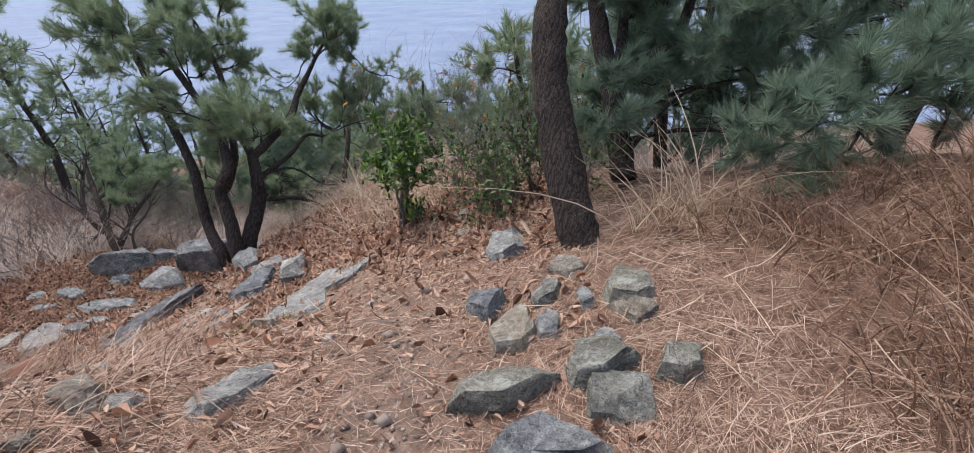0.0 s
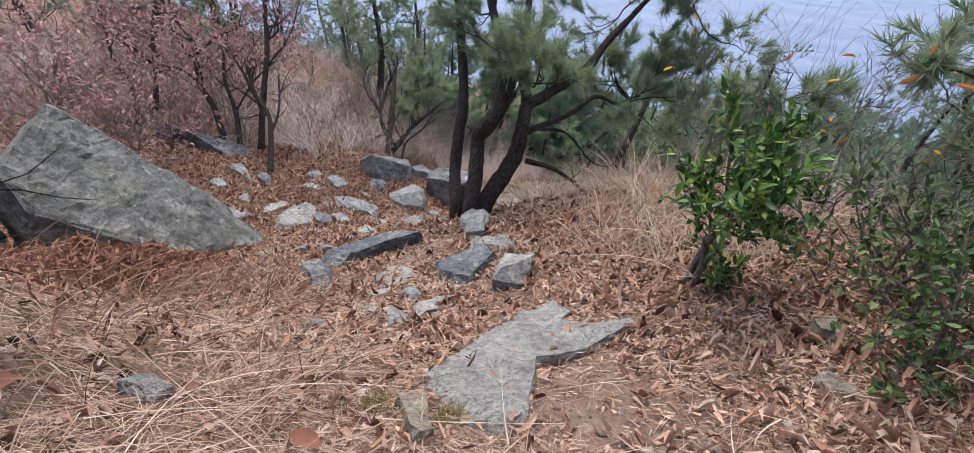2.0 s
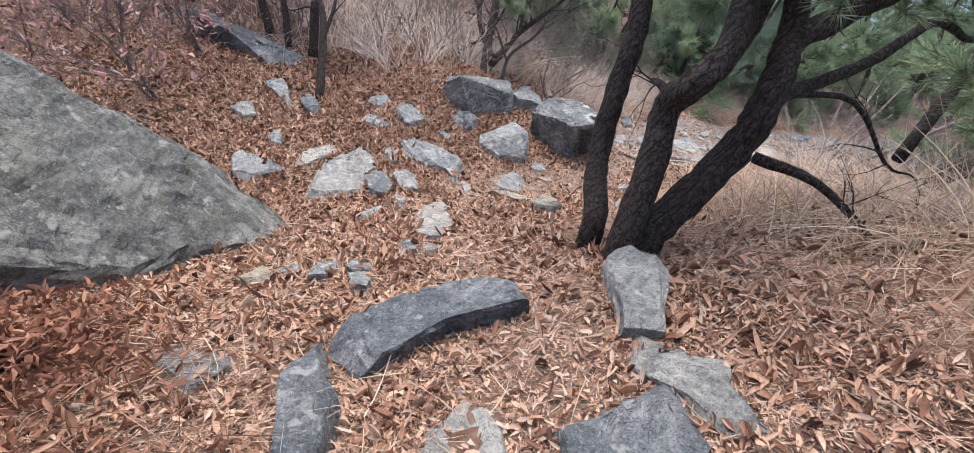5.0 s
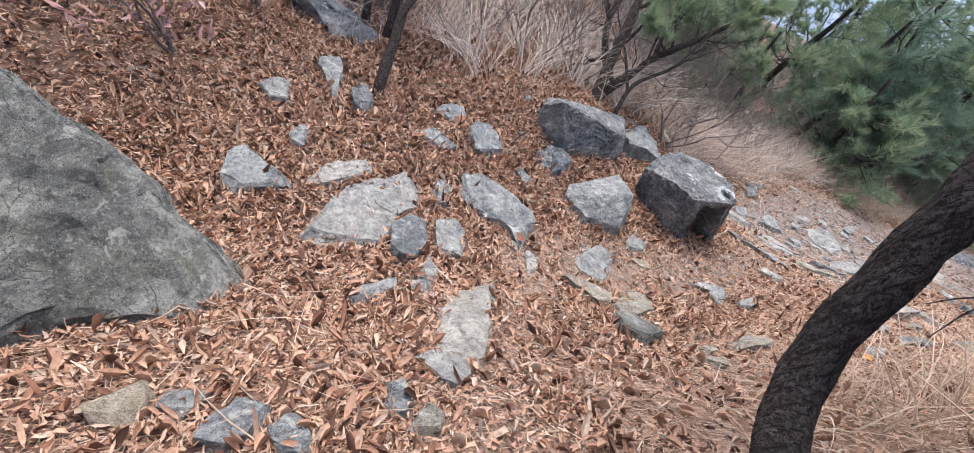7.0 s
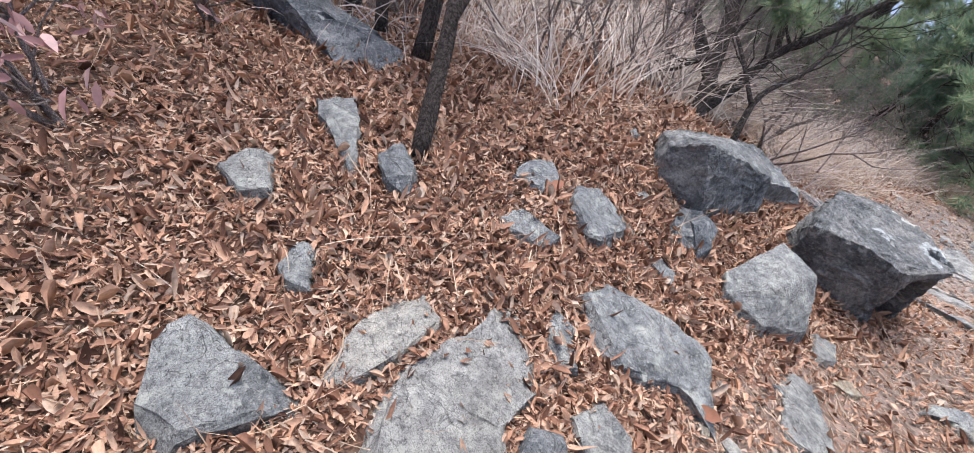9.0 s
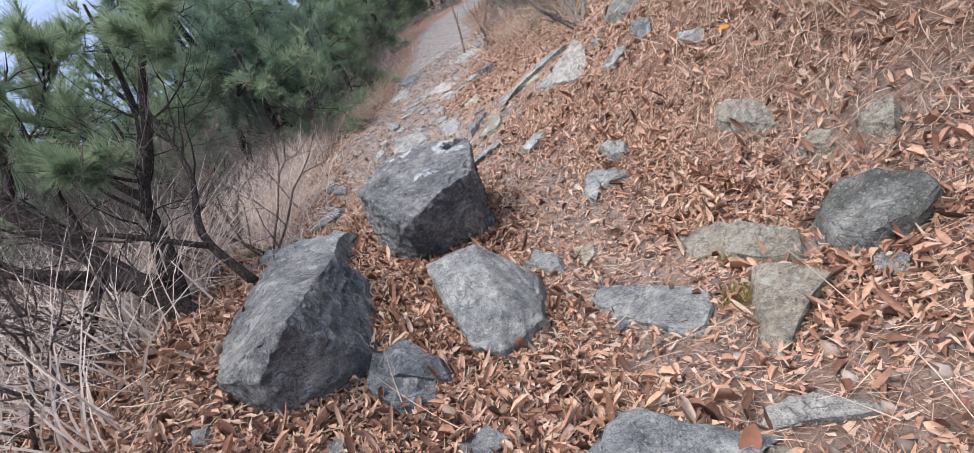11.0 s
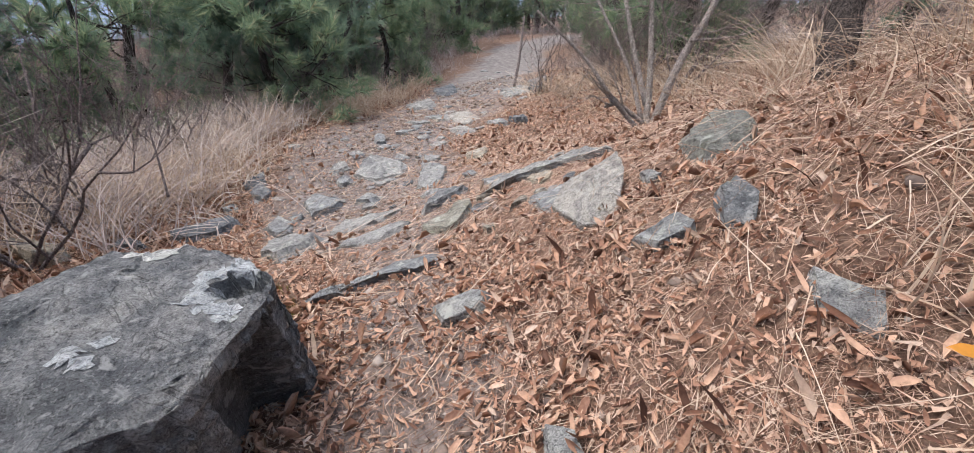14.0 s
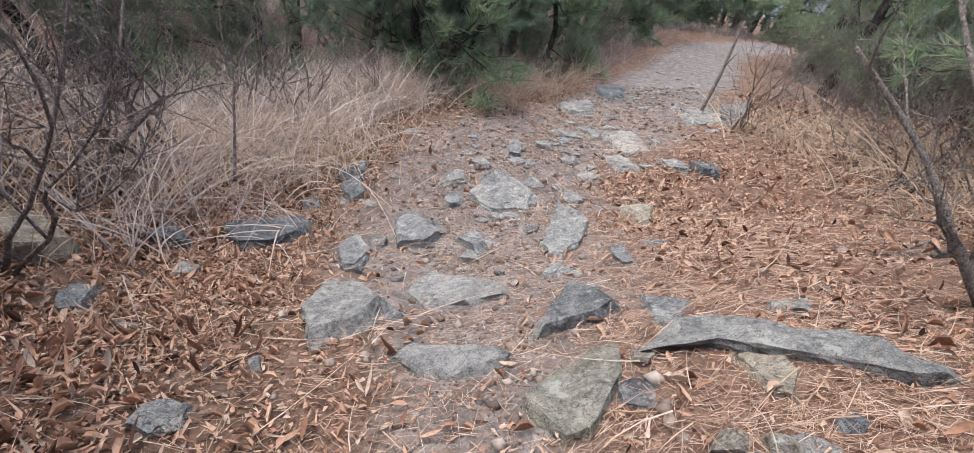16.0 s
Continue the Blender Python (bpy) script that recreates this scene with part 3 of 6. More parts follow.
stone("grey", -4.32, 9.99, 0.04, ((-0.08, -0.12), (0.06, -0.13), (0.12, 0.10), (-0.10, 0.15)))
stone("grey", -5.93, 11.80, 0.04, ((-0.05, -0.16), (0.13, -0.03), (0.05, 0.16), (-0.14, 0.02)))
stone("pale", -4.39, 12.49, 0.04, ((-0.12, -0.05), (0.16, -0.22), (0.17, -0.06), (-0.02, 0.19), (-0.19, 0.14)))
stone("grey", -4.96, 13.20, 0.04, ((-0.08, -0.06), (0.21, -0.14), (0.08, 0.09), (-0.21, 0.11)))
stone("grey", -4.61, 13.34, 0.04, ((-0.07, -0.14), (0.14, -0.18), (0.10, 0.19), (-0.16, 0.13)))
stone("dark", -3.65, 12.38, 0.09, ((-0.05, -0.11), (0.08, -0.19), (0.07, 0.12), (-0.10, 0.18)))
stone("grey", -3.89, 12.50, 0.04, ((-0.08, -0.07), (0.12, -0.16), (0.09, 0.07), (-0.13, 0.16)))
stone("dark", -6.79, 11.49, 0.06, ((-0.03, -0.20), (0.13, -0.02), (0.04, 0.22), (-0.14, -0.00)))
stone("grey", -6.74, 9.30, 0.04, ((0.01, -0.05), (0.05, 0.01), (0.01, 0.05), (-0.07, -0.01)))
stone("tan", -4.16, 9.24, 0.04, ((-0.04, -0.03), (0.03, -0.03), (0.05, 0.03), (-0.04, 0.03)))
stone("dark", -3.96, 9.34, 0.04, ((-0.03, -0.03), (0.02, -0.03), (0.04, 0.01), (0.01, 0.04), (-0.04, 0.01)))
stone("tan", -4.08, 6.21, 0.05, ((-0.05, 0.03), (-0.06, -0.10), (0.04, -0.07), (0.07, 0.04), (0.00, 0.10)))
stone("tan", -4.19, 6.35, 0.04, ((-0.04, 0.04), (-0.03, -0.08), (0.03, -0.05), (0.03, 0.09)))
stone("grey", -4.64, 5.75, 0.04, ((-0.06, -0.01), (-0.01, -0.07), (0.05, 0.00), (0.01, 0.08)))
stone("grey", -3.70, 7.69, 0.04, ((-0.06, 0.01), (-0.01, -0.15), (0.06, -0.02), (0.01, 0.16)))
stone("grey", -4.15, 3.80, 0.06, ((0.05, -0.09), (0.11, -0.02), (-0.04, 0.12), (-0.12, -0.01)))
stone("grey", -4.11, 9.04, 0.04, ((0.12, -0.14), (0.13, 0.13), (-0.13, 0.16), (-0.13, -0.16)))
stone("grey", -6.87, 10.94, 0.04, ((-0.00, -0.10), (0.08, -0.02), (0.01, 0.12), (-0.09, 0.00)))
stone("grey", -3.83, 10.05, 0.04, ((-0.07, -0.05), (0.04, -0.05), (0.10, 0.05), (-0.07, 0.06)))
stone("grey", -4.82, 11.69, 0.04, ((-0.08, -0.07), (0.03, -0.12), (0.14, 0.03), (-0.09, 0.16)))
stone("grey", -5.20, 12.78, 0.04, ((-0.07, -0.06), (0.09, -0.09), (0.09, 0.05), (-0.11, 0.10)))
stone("grey", -4.89, 12.64, 0.04, ((-0.07, -0.04), (0.10, -0.10), (0.08, 0.04), (-0.11, 0.09)))
stone("grey", -6.19, 10.69, 0.04, ((-0.03, -0.06), (0.06, -0.04), (0.05, 0.05), (-0.08, 0.05)))
stone("grey", -4.86, 10.48, 0.05, ((-0.02, -0.12), (0.12, 0.03), (0.00, 0.13), (-0.10, -0.04)))
stone("tan", -4.49, 9.62, 0.04, ((-0.04, -0.03), (0.02, -0.04), (0.05, 0.03), (-0.04, 0.04)))
stone("grey", -6.08, 9.28, 0.04, ((0.01, -0.04), (0.04, -0.02), (-0.01, 0.05), (-0.04, 0.01)))
stone("pale", -5.81, 4.51, 0.05, ((0.32, -0.42), (0.39, -0.19), (0.36, 0.05), (0.09, 0.20), (0.03, 0.39), (-0.26, 0.49), (-0.39, 0.46), (-0.30, 0.24), (-0.25, -0.03), (-0.17, -0.25), (0.03, -0.40), (0.25, -0.49)), "broad pale cracked bedrock slab in the leaf litter")
stone("dark", -5.48, 4.69, 0.09, ((0.20, -0.03), (0.06, 0.12), (-0.13, 0.17), (-0.20, 0.09), (-0.11, -0.06), (0.18, -0.17)))
stone("grey", -5.48, 4.99, 0.05, ((0.02, -0.13), (0.15, -0.14), (0.19, 0.02), (-0.03, 0.14), (-0.19, 0.14), (-0.19, -0.03)))
stone("grey", -5.15, 4.67, 0.04, ((-0.06, 0.03), (0.07, -0.13), (0.18, -0.12), (0.23, -0.01), (-0.05, 0.12), (-0.23, 0.13)))
stone("grey", -5.06, 4.35, 0.05, ((0.10, -0.16), (0.08, -0.04), (0.01, 0.15), (-0.10, 0.18), (-0.05, -0.04), (0.04, -0.18)))
stone("grey", -6.24, 3.94, 0.07, ((0.17, -0.20), (0.18, -0.05), (0.24, 0.16), (0.14, 0.20), (-0.02, 0.12), (-0.24, -0.03), (-0.16, -0.13), (0.02, -0.19)))
stone("pale", -6.20, 4.45, 0.05, ((0.15, -0.17), (0.10, 0.04), (0.02, 0.24), (-0.15, 0.22), (-0.15, 0.04), (-0.03, -0.13), (0.09, -0.24)))
stone("grey", -5.80, 5.53, 0.08, ((-0.03, -0.30), (0.10, -0.20), (0.22, -0.02), (0.41, -0.01), (0.31, 0.13), (0.12, 0.30), (-0.07, 0.23), (-0.23, 0.07), (-0.41, -0.05), (-0.32, -0.20)), "long ridged grey stone lying across the litter")
stone("grey", -5.95, 5.13, 0.04, ((0.10, -0.10), (0.14, -0.02), (-0.02, 0.10), (-0.14, 0.07), (-0.06, -0.06)))
stone("grey", -6.51, 5.79, 0.07, ((0.13, -0.18), (0.21, -0.06), (0.17, 0.18), (-0.06, 0.13), (-0.21, 0.04), (-0.11, -0.13)))
stone("grey", -6.53, 5.34, 0.05, ((0.07, -0.12), (0.13, 0.02), (0.10, 0.12), (-0.13, 0.02), (-0.08, -0.12)))
stone("grey", -6.83, 5.56, 0.05, ((0.12, -0.07), (0.13, 0.14), (-0.06, 0.16), (-0.13, 0.01), (0.00, -0.16)))
stone("dark", -6.31, 6.40, 0.06, ((0.10, -0.24), (0.14, -0.06), (0.02, 0.23), (-0.12, 0.24), (-0.14, 0.02), (-0.00, -0.20)))
stone("grey", -7.11, 4.22, 0.07, ((0.11, -0.06), (0.18, 0.04), (-0.10, 0.11), (-0.18, 0.02), (-0.07, -0.11)))
stone("grey", -6.59, 4.28, 0.05, ((0.08, -0.08), (0.12, -0.00), (-0.05, 0.08), (-0.12, 0.03), (-0.02, -0.08)))
stone("grey", -7.29, 4.73, 0.08, ((0.09, -0.12), (0.31, -0.11), (0.08, 0.00), (-0.29, 0.12), (-0.31, -0.10)))
stone("dark", -7.02, 4.85, 0.07, ((0.08, -0.09), (0.16, -0.01), (0.04, 0.08), (-0.16, 0.09), (-0.08, -0.07)))
stone("pale", -4.43, 4.51, 0.05, ((0.01, -0.09), (0.12, -0.01), (0.07, 0.09), (-0.01, 0.10), (-0.12, -0.00), (-0.11, -0.10)))
stone("grey", -4.34, 4.25, 0.05, ((0.07, -0.06), (0.09, 0.01), (0.06, 0.06), (-0.07, 0.06), (-0.09, -0.01)))
stone("tan", -4.19, 4.32, 0.05, ((0.06, -0.04), (0.08, 0.02), (-0.01, 0.07), (-0.08, 0.04), (0.01, -0.07)))
stone("grey", -5.22, 6.28, 0.03, ((0.13, -0.31), (0.20, -0.12), (-0.20, 0.31), (-0.20, 0.11), (-0.03, -0.31)))
stone("pale", -5.23, 5.52, 0.03, ((0.15, -0.11), (0.08, 0.04), (-0.08, 0.11), (-0.15, 0.05)))
stone("tan", -4.79, 6.36, 0.03, ((0.09, -0.15), (0.12, 0.06), (-0.06, 0.15), (-0.12, -0.04)))
stone("grey", -5.42, 6.89, 0.05, ((0.11, -0.01), (0.01, 0.19), (-0.11, 0.09), (0.01, -0.19)))
stone("tan", -4.62, 3.38, 0.05, ((0.05, -0.06), (0.10, 0.06), (-0.02, 0.09), (-0.10, 0.07), (-0.02, -0.09)))
stone("grey", -4.58, 3.57, 0.05, ((0.08, -0.03), (0.04, 0.07), (-0.01, 0.09), (-0.08, -0.06), (-0.01, -0.09)))
stone("grey", -4.43, 3.70, 0.06, ((0.11, -0.05), (0.08, 0.06), (-0.03, 0.12), (-0.11, 0.07), (-0.05, -0.08), (0.07, -0.12)))
stone("grey", -4.31, 3.88, 0.05, ((0.05, -0.06), (0.10, 0.04), (-0.02, 0.07), (-0.10, 0.01), (-0.05, -0.07)))
stone("pale", -4.71, 4.80, 0.04, ((0.20, -0.31), (0.32, -0.11), (-0.32, 0.31), (-0.24, -0.08)))
stone("tan", -0.26, 3.69, 0.05, ((-0.04, -0.05), (0.05, -0.09), (0.07, -0.01), (0.00, 0.09), (-0.07, 0.01)))
stone("grey", -5.18, 8.74, 0.05, ((-0.20, -0.07), (0.01, 0.02), (0.22, -0.00), (0.38, 0.03), (0.34, 0.15), (0.12, 0.15), (-0.06, 0.10), (-0.31, -0.04), (-0.38, -0.15)), "long low curved rock ledge crossing the trail")
stone("tan", -4.53, 8.99, 0.05, ((-0.02, -0.05), (0.03, -0.04), (0.03, 0.05), (-0.03, 0.03)))
stone("moss", -3.27, 9.09, 0.10, ((-0.22, -0.35), (-0.00, -0.33), (0.15, -0.04), (0.22, 0.35), (-0.18, -0.02)))
stone("dark", -3.63, 8.32, 0.08, ((-0.09, -0.09), (-0.02, -0.15), (0.08, 0.00), (0.09, 0.15), (-0.01, 0.10)))
stone("grey", -3.89, 8.33, 0.05, ((-0.06, -0.08), (0.10, -0.07), (0.11, 0.08), (-0.11, 0.02)))
stone("grey", -4.74, 8.35, 0.05, ((0.01, -0.07), (0.13, 0.00), (0.05, 0.07), (-0.13, 0.03)))
stone("boulder", -4.50, 5.96, 0.10, ((-0.15, -0.03), (-0.12, -0.11), (0.00, -0.17), (0.15, -0.13), (0.13, 0.06), (0.10, 0.17), (-0.08, 0.09)), "dark speckled rock resting on the buff bedrock")
stone("grey", -5.25, 6.35, 0.03, ((-0.14, -0.01), (-0.17, -0.16), (-0.06, -0.17), (0.17, -0.19), (0.10, 0.02), (-0.07, 0.19)))
stone("grey", -4.52, 7.53, 0.05, ((-0.05, -0.08), (0.04, -0.14), (0.05, 0.06), (-0.02, 0.14)))
stone("grey", -4.69, 7.35, 0.04, ((-0.09, -0.04), (0.08, -0.14), (0.09, -0.01), (-0.03, 0.14)))
stone("tan", -5.20, 6.81, 0.03, ((-0.08, -0.10), (0.05, -0.04), (0.08, 0.10), (-0.03, 0.10)))
stone("dark", -6.25, 6.45, 0.10, ((-0.10, -0.02), (0.11, -0.15), (0.11, -0.05), (0.02, 0.15), (-0.11, 0.09)))
stone("pale", -1.31, 2.89, 0.04, ((-0.09, -0.57), (0.03, -0.61), (0.16, -0.65), (0.20, -0.47), (0.14, -0.32), (0.02, -0.06), (0.09, -0.00), (0.18, 0.14), (0.25, 0.39), (0.33, 0.63), (0.03, 0.45), (-0.07, 0.42), (-0.06, 0.54), (-0.24, 0.65), (-0.33, 0.33), (-0.33, 0.07), (-0.30, -0.32), (-0.28, -0.48)), "large flat grey bedrock slab flush with the trail")
stone("tan", -1.39, 2.17, 0.08, ((-0.02, -0.03), (0.11, -0.12), (0.10, -0.03), (-0.06, 0.12), (-0.11, 0.03)))
stone("moss", 0.43, 1.40, 0.08, ((0.02, -0.08), (0.14, -0.05), (0.10, 0.04), (-0.10, 0.08), (-0.14, -0.04)))
stone("moss", 0.71, 1.34, 0.08, ((-0.03, -0.09), (0.05, -0.07), (0.11, 0.06), (-0.03, 0.09), (-0.11, -0.06)))
stone("grey", 0.16, 1.01, 0.08, ((0.21, -0.09), (0.11, 0.01), (-0.02, 0.09), (-0.18, -0.00), (-0.21, -0.07)))
stone("tan", -4.72, 6.13, 0.05, ((-0.12, 0.10), (-0.09, -0.04), (-0.01, -0.17), (0.06, -0.24), (0.12, -0.10), (0.05, 0.21), (-0.02, 0.24)), "buff bedrock shelf beside the trail")
stone("tan", -4.97, 5.89, 0.07, ((-0.07, -0.01), (-0.20, -0.18), (-0.09, -0.16), (0.08, -0.08), (0.20, -0.06), (0.19, 0.10), (0.11, 0.18)), "stepped buff bedrock outcrop beside the trail")
stone("dark", -3.40, 3.16, 0.12, ((0.36, -0.18), (0.30, -0.10), (0.03, 0.13), (-0.36, 0.23), (-0.26, 0.04), (0.32, -0.23)), "upright grey stone at the end of the step")
stone("dark", -3.55, 3.89, 0.13, ((0.10, -0.45), (0.10, 0.00), (0.28, 0.37), (0.01, 0.49), (-0.28, -0.20), (-0.17, -0.49)), "long grey kerb-like stone forming a step across the trail")
stone("pale", -2.90, 3.55, 0.02, ((0.12, -0.25), (0.22, -0.12), (0.13, 0.10), (-0.11, 0.25), (-0.22, 0.17), (-0.10, -0.22)))
stone("grey", -2.97, 4.67, 0.14, ((0.25, -0.18), (0.06, 0.21), (-0.25, 0.27), (-0.23, 0.09), (0.12, -0.27)), "squared grey stone at the foot of the pine")
stone("grey", -2.50, 4.37, 0.06, ((-0.00, -0.10), (0.18, -0.16), (0.27, -0.04), (0.09, 0.06), (0.04, 0.16), (-0.27, 0.07), (-0.21, -0.09)))
stone("dark", -2.47, 3.91, 0.08, ((0.12, -0.29), (0.26, -0.36), (0.20, -0.15), (0.12, 0.22), (-0.10, 0.36), (-0.26, -0.07), (-0.11, -0.22)))
stone("grey", -2.00, 3.83, 0.17, ((0.16, -0.10), (0.04, 0.24), (-0.16, 0.12), (-0.02, -0.24)), "cube-shaped pale grey stone standing beside the path")
stone("grey", -2.47, 3.27, 0.06, ((0.10, -0.10), (0.10, -0.01), (-0.05, 0.10), (-0.10, 0.01), (-0.02, -0.09)))
stone("grey", -2.21, 2.85, 0.07, ((0.13, -0.00), (0.06, 0.07), (-0.13, 0.11), (-0.05, 0.00), (0.07, -0.11)))
stone("pale", -2.20, 3.23, 0.05, ((0.07, -0.24), (0.11, -0.11), (0.03, 0.03), (0.07, 0.24), (-0.06, -0.01), (-0.11, -0.21)))
stone("pale", -2.69, 3.20, 0.03, ((0.05, -0.10), (0.04, 0.10), (-0.05, 0.08), (-0.04, -0.10)))
stone("grey", -3.98, 2.95, 0.03, ((0.24, -0.10), (0.05, 0.16), (-0.19, 0.06), (-0.24, -0.16)))
stone("grey", -2.46, 2.88, 0.05, ((0.09, -0.03), (0.08, 0.05), (-0.09, 0.03), (0.01, -0.05)))
stone("grey", -2.41, 2.49, 0.05, ((0.01, -0.03), (0.07, 0.02), (-0.05, 0.04), (-0.07, -0.04)))
stone("tan", -2.35, 2.36, 0.04, ((-0.01, -0.05), (0.11, -0.03), (0.14, 0.05), (0.07, 0.07), (-0.08, -0.02), (-0.14, -0.07)), "low buff bedrock ledge beside the trail")
stone("pale", -5.46, 10.18, 0.03, ((-0.08, -0.20), (0.15, -0.24), (0.36, -0.07), (0.30, 0.17), (-0.28, 0.24), (-0.36, -0.01)), "pale flat step stone set across the trail")
stone("pale", -5.26, 9.48, 0.04, ((-0.11, -0.11), (0.10, -0.09), (0.26, -0.01), (0.28, 0.11), (-0.23, 0.11), (-0.28, -0.01)), "narrow pale step stone set across the trail")
stone("grey", -5.99, 9.78, 0.08, ((0.05, -0.30), (0.17, -0.18), (0.26, 0.10), (-0.02, 0.30), (-0.26, 0.27), (-0.19, -0.03)))
stone("dark", -6.93, 10.47, 0.08, ((-0.03, -0.26), (0.16, -0.15), (0.28, 0.07), (0.13, 0.26), (-0.28, 0.01), (-0.19, -0.17)))
stone("moss", -4.75, 9.45, 0.05, ((-0.16, -0.30), (-0.04, -0.30), (0.06, -0.24), (0.17, 0.05), (0.19, 0.30), (-0.08, 0.06), (-0.19, -0.13)))
stone("dark", -4.73, 9.98, 0.09, ((-0.15, -0.29), (-0.02, -0.15), (0.18, 0.00), (0.19, 0.14), (-0.05, 0.29), (-0.19, -0.13)))
stone("grey", -4.82, 11.14, 0.07, ((-0.04, -0.47), (0.12, -0.16), (0.16, 0.17), (-0.11, 0.47), (-0.16, -0.27)))
stone("grey", -5.99, 10.93, 0.08, ((-0.05, -0.23), (0.13, -0.19), (0.19, -0.01), (-0.10, 0.23), (-0.19, 0.06)))
stone("grey", -5.49, 10.86, 0.07, ((0.06, -0.14), (0.14, -0.03), (-0.03, 0.14), (-0.14, 0.01)))
stone("grey", -5.46, 10.67, 0.04, ((0.09, -0.08), (-0.04, 0.08), (-0.09, -0.07)))
stone("grey", -6.29, 10.51, 0.05, ((0.01, -0.21), (0.15, -0.21), (0.11, 0.05), (-0.12, 0.21), (-0.15, 0.03)))
stone("grey", -4.04, 9.72, 0.07, ((-0.19, 0.01), (0.06, -0.08), (0.27, -0.16), (0.39, -0.21), (0.43, -0.11), (0.29, 0.04), (-0.07, 0.21), (-0.29, 0.17), (-0.43, -0.07)), "long low grey rock ledge half buried in straw")
stone("tan", -4.07, 9.54, 0.03, ((-0.02, -0.13), (0.10, -0.06), (0.05, 0.12), (-0.10, 0.13)))
stone("grey", -6.13, 8.93, 0.05, ((0.02, -0.07), (0.09, -0.02), (0.02, 0.07), (-0.09, 0.06), (-0.08, -0.06)))
stone("grey", -7.07, 9.39, 0.05, ((0.10, -0.06), (-0.05, 0.13), (-0.10, 0.07), (0.03, -0.13)))
stone("pale", -7.00, 9.84, 0.04, ((0.08, -0.07), (0.04, 0.07), (-0.08, 0.05), (-0.05, -0.07)))
stone("dark", -7.32, 10.08, 0.06, ((0.11, -0.02), (0.05, 0.11), (-0.11, 0.12), (-0.11, -0.12)))
stone("tan", -7.55, 9.60, 0.15, ((0.11, -0.15), (0.18, -0.08), (0.14, 0.09), (-0.10, 0.15), (-0.18, 0.08)), "rounded buff boulder below the trail")
stone("grey", -5.41, 11.71, 0.03, ((0.00, -0.38), (0.34, -0.17), (0.19, 0.12), (-0.16, 0.38), (-0.34, -0.12)))
stone("grey", -5.81, 11.46, 0.05, ((-0.04, -0.13), (0.10, -0.04), (0.00, 0.13), (-0.10, -0.00)))
stone("grey", -6.66, 11.29, 0.07, ((0.04, -0.17), (0.10, -0.01), (-0.07, 0.17), (-0.10, -0.06)))
stone("pale", -4.29, 13.25, 0.03, ((-0.09, -0.55), (0.24, -0.29), (0.03, 0.55), (-0.24, 0.18)))
stone("grey", -5.48, 12.57, 0.05, ((-0.04, -0.17), (0.09, -0.19), (0.04, 0.19), (-0.09, 0.14)))
stone("grey", -4.91, 14.71, 0.05, ((-0.10, -0.55), (0.27, -0.18), (0.18, 0.55), (-0.27, 0.05)))
stone("dark", -4.42, 16.15, 0.05, ((-0.13, -0.71), (0.22, -0.43), (0.22, 0.71), (-0.22, 0.18)))
stone("dark", -2.73, 14.89, 0.12, ((-0.32, -0.72), (-0.13, -0.79), (0.32, 0.79), (-0.22, 0.13)))
stone("grey", -3.22, 14.74, 0.04, ((-0.28, -0.66), (0.17, -0.44), (0.31, 0.66), (-0.31, 0.09)))
stone("tan", -4.33, 11.45, 0.04, ((-0.10, -0.14), (0.10, -0.20), (0.16, 0.20), (-0.16, 0.13)))
stone("grey", -4.46, 10.68, 0.05, ((-0.01, -0.23), (0.08, -0.18), (0.00, 0.23), (-0.08, 0.17)))
stone("tan", -4.30, 9.23, 0.04, ((0.04, -0.03), (0.07, 0.04), (-0.00, 0.05), (-0.07, -0.05)))
stone("tan", -4.12, 6.84, 0.08, ((-0.07, -0.13), (-0.00, -0.22), (0.04, -0.07), (0.08, 0.14), (0.03, 0.22), (-0.08, 0.10)))
stone("grey", -4.51, 7.50, 0.06, ((-0.06, -0.05), (0.00, -0.13), (0.06, -0.07), (0.02, 0.12), (-0.04, 0.13)))
stone("grey", -4.75, 7.34, 0.04, ((-0.15, -0.17), (-0.01, -0.02), (0.15, -0.08), (0.12, 0.03), (-0.00, 0.17), (-0.13, 0.01)))
stone("grey", -4.76, 8.33, 0.05, ((-0.08, -0.08), (0.11, -0.05), (0.12, 0.08), (-0.12, 0.05)))
stone("grey", -1.07, 1.35, 0.04, ((0.01, -0.20), (0.08, -0.11), (0.11, 0.09), (0.06, 0.20), (-0.05, 0.05), (-0.11, -0.13), (-0.07, -0.20)))
stone("tan", -1.52, 1.21, 0.10, ((0.06, -0.13), (0.11, -0.10), (0.06, 0.01), (-0.11, 0.13), (-0.10, -0.04)))
stone("dark", -0.06, 1.90, 0.09, ((0.02, -0.13), (0.11, 0.01), (0.09, 0.13), (-0.07, 0.12), (-0.11, -0.00)))
stone("tan", 0.06, 1.70, 0.06, ((-0.07, -0.17), (0.04, -0.17), (0.10, -0.05), (0.08, 0.17), (-0.10, 0.01)))
stone("grey", 0.23, 1.68, 0.06, ((-0.04, -0.08), (0.03, -0.08), (0.06, 0.02), (0.01, 0.08), (-0.06, 0.01)))
stone("tan", 0.41, 2.19, 0.05, ((-0.01, -0.14), (0.13, -0.01), (-0.05, 0.14), (-0.13, 0.02)))
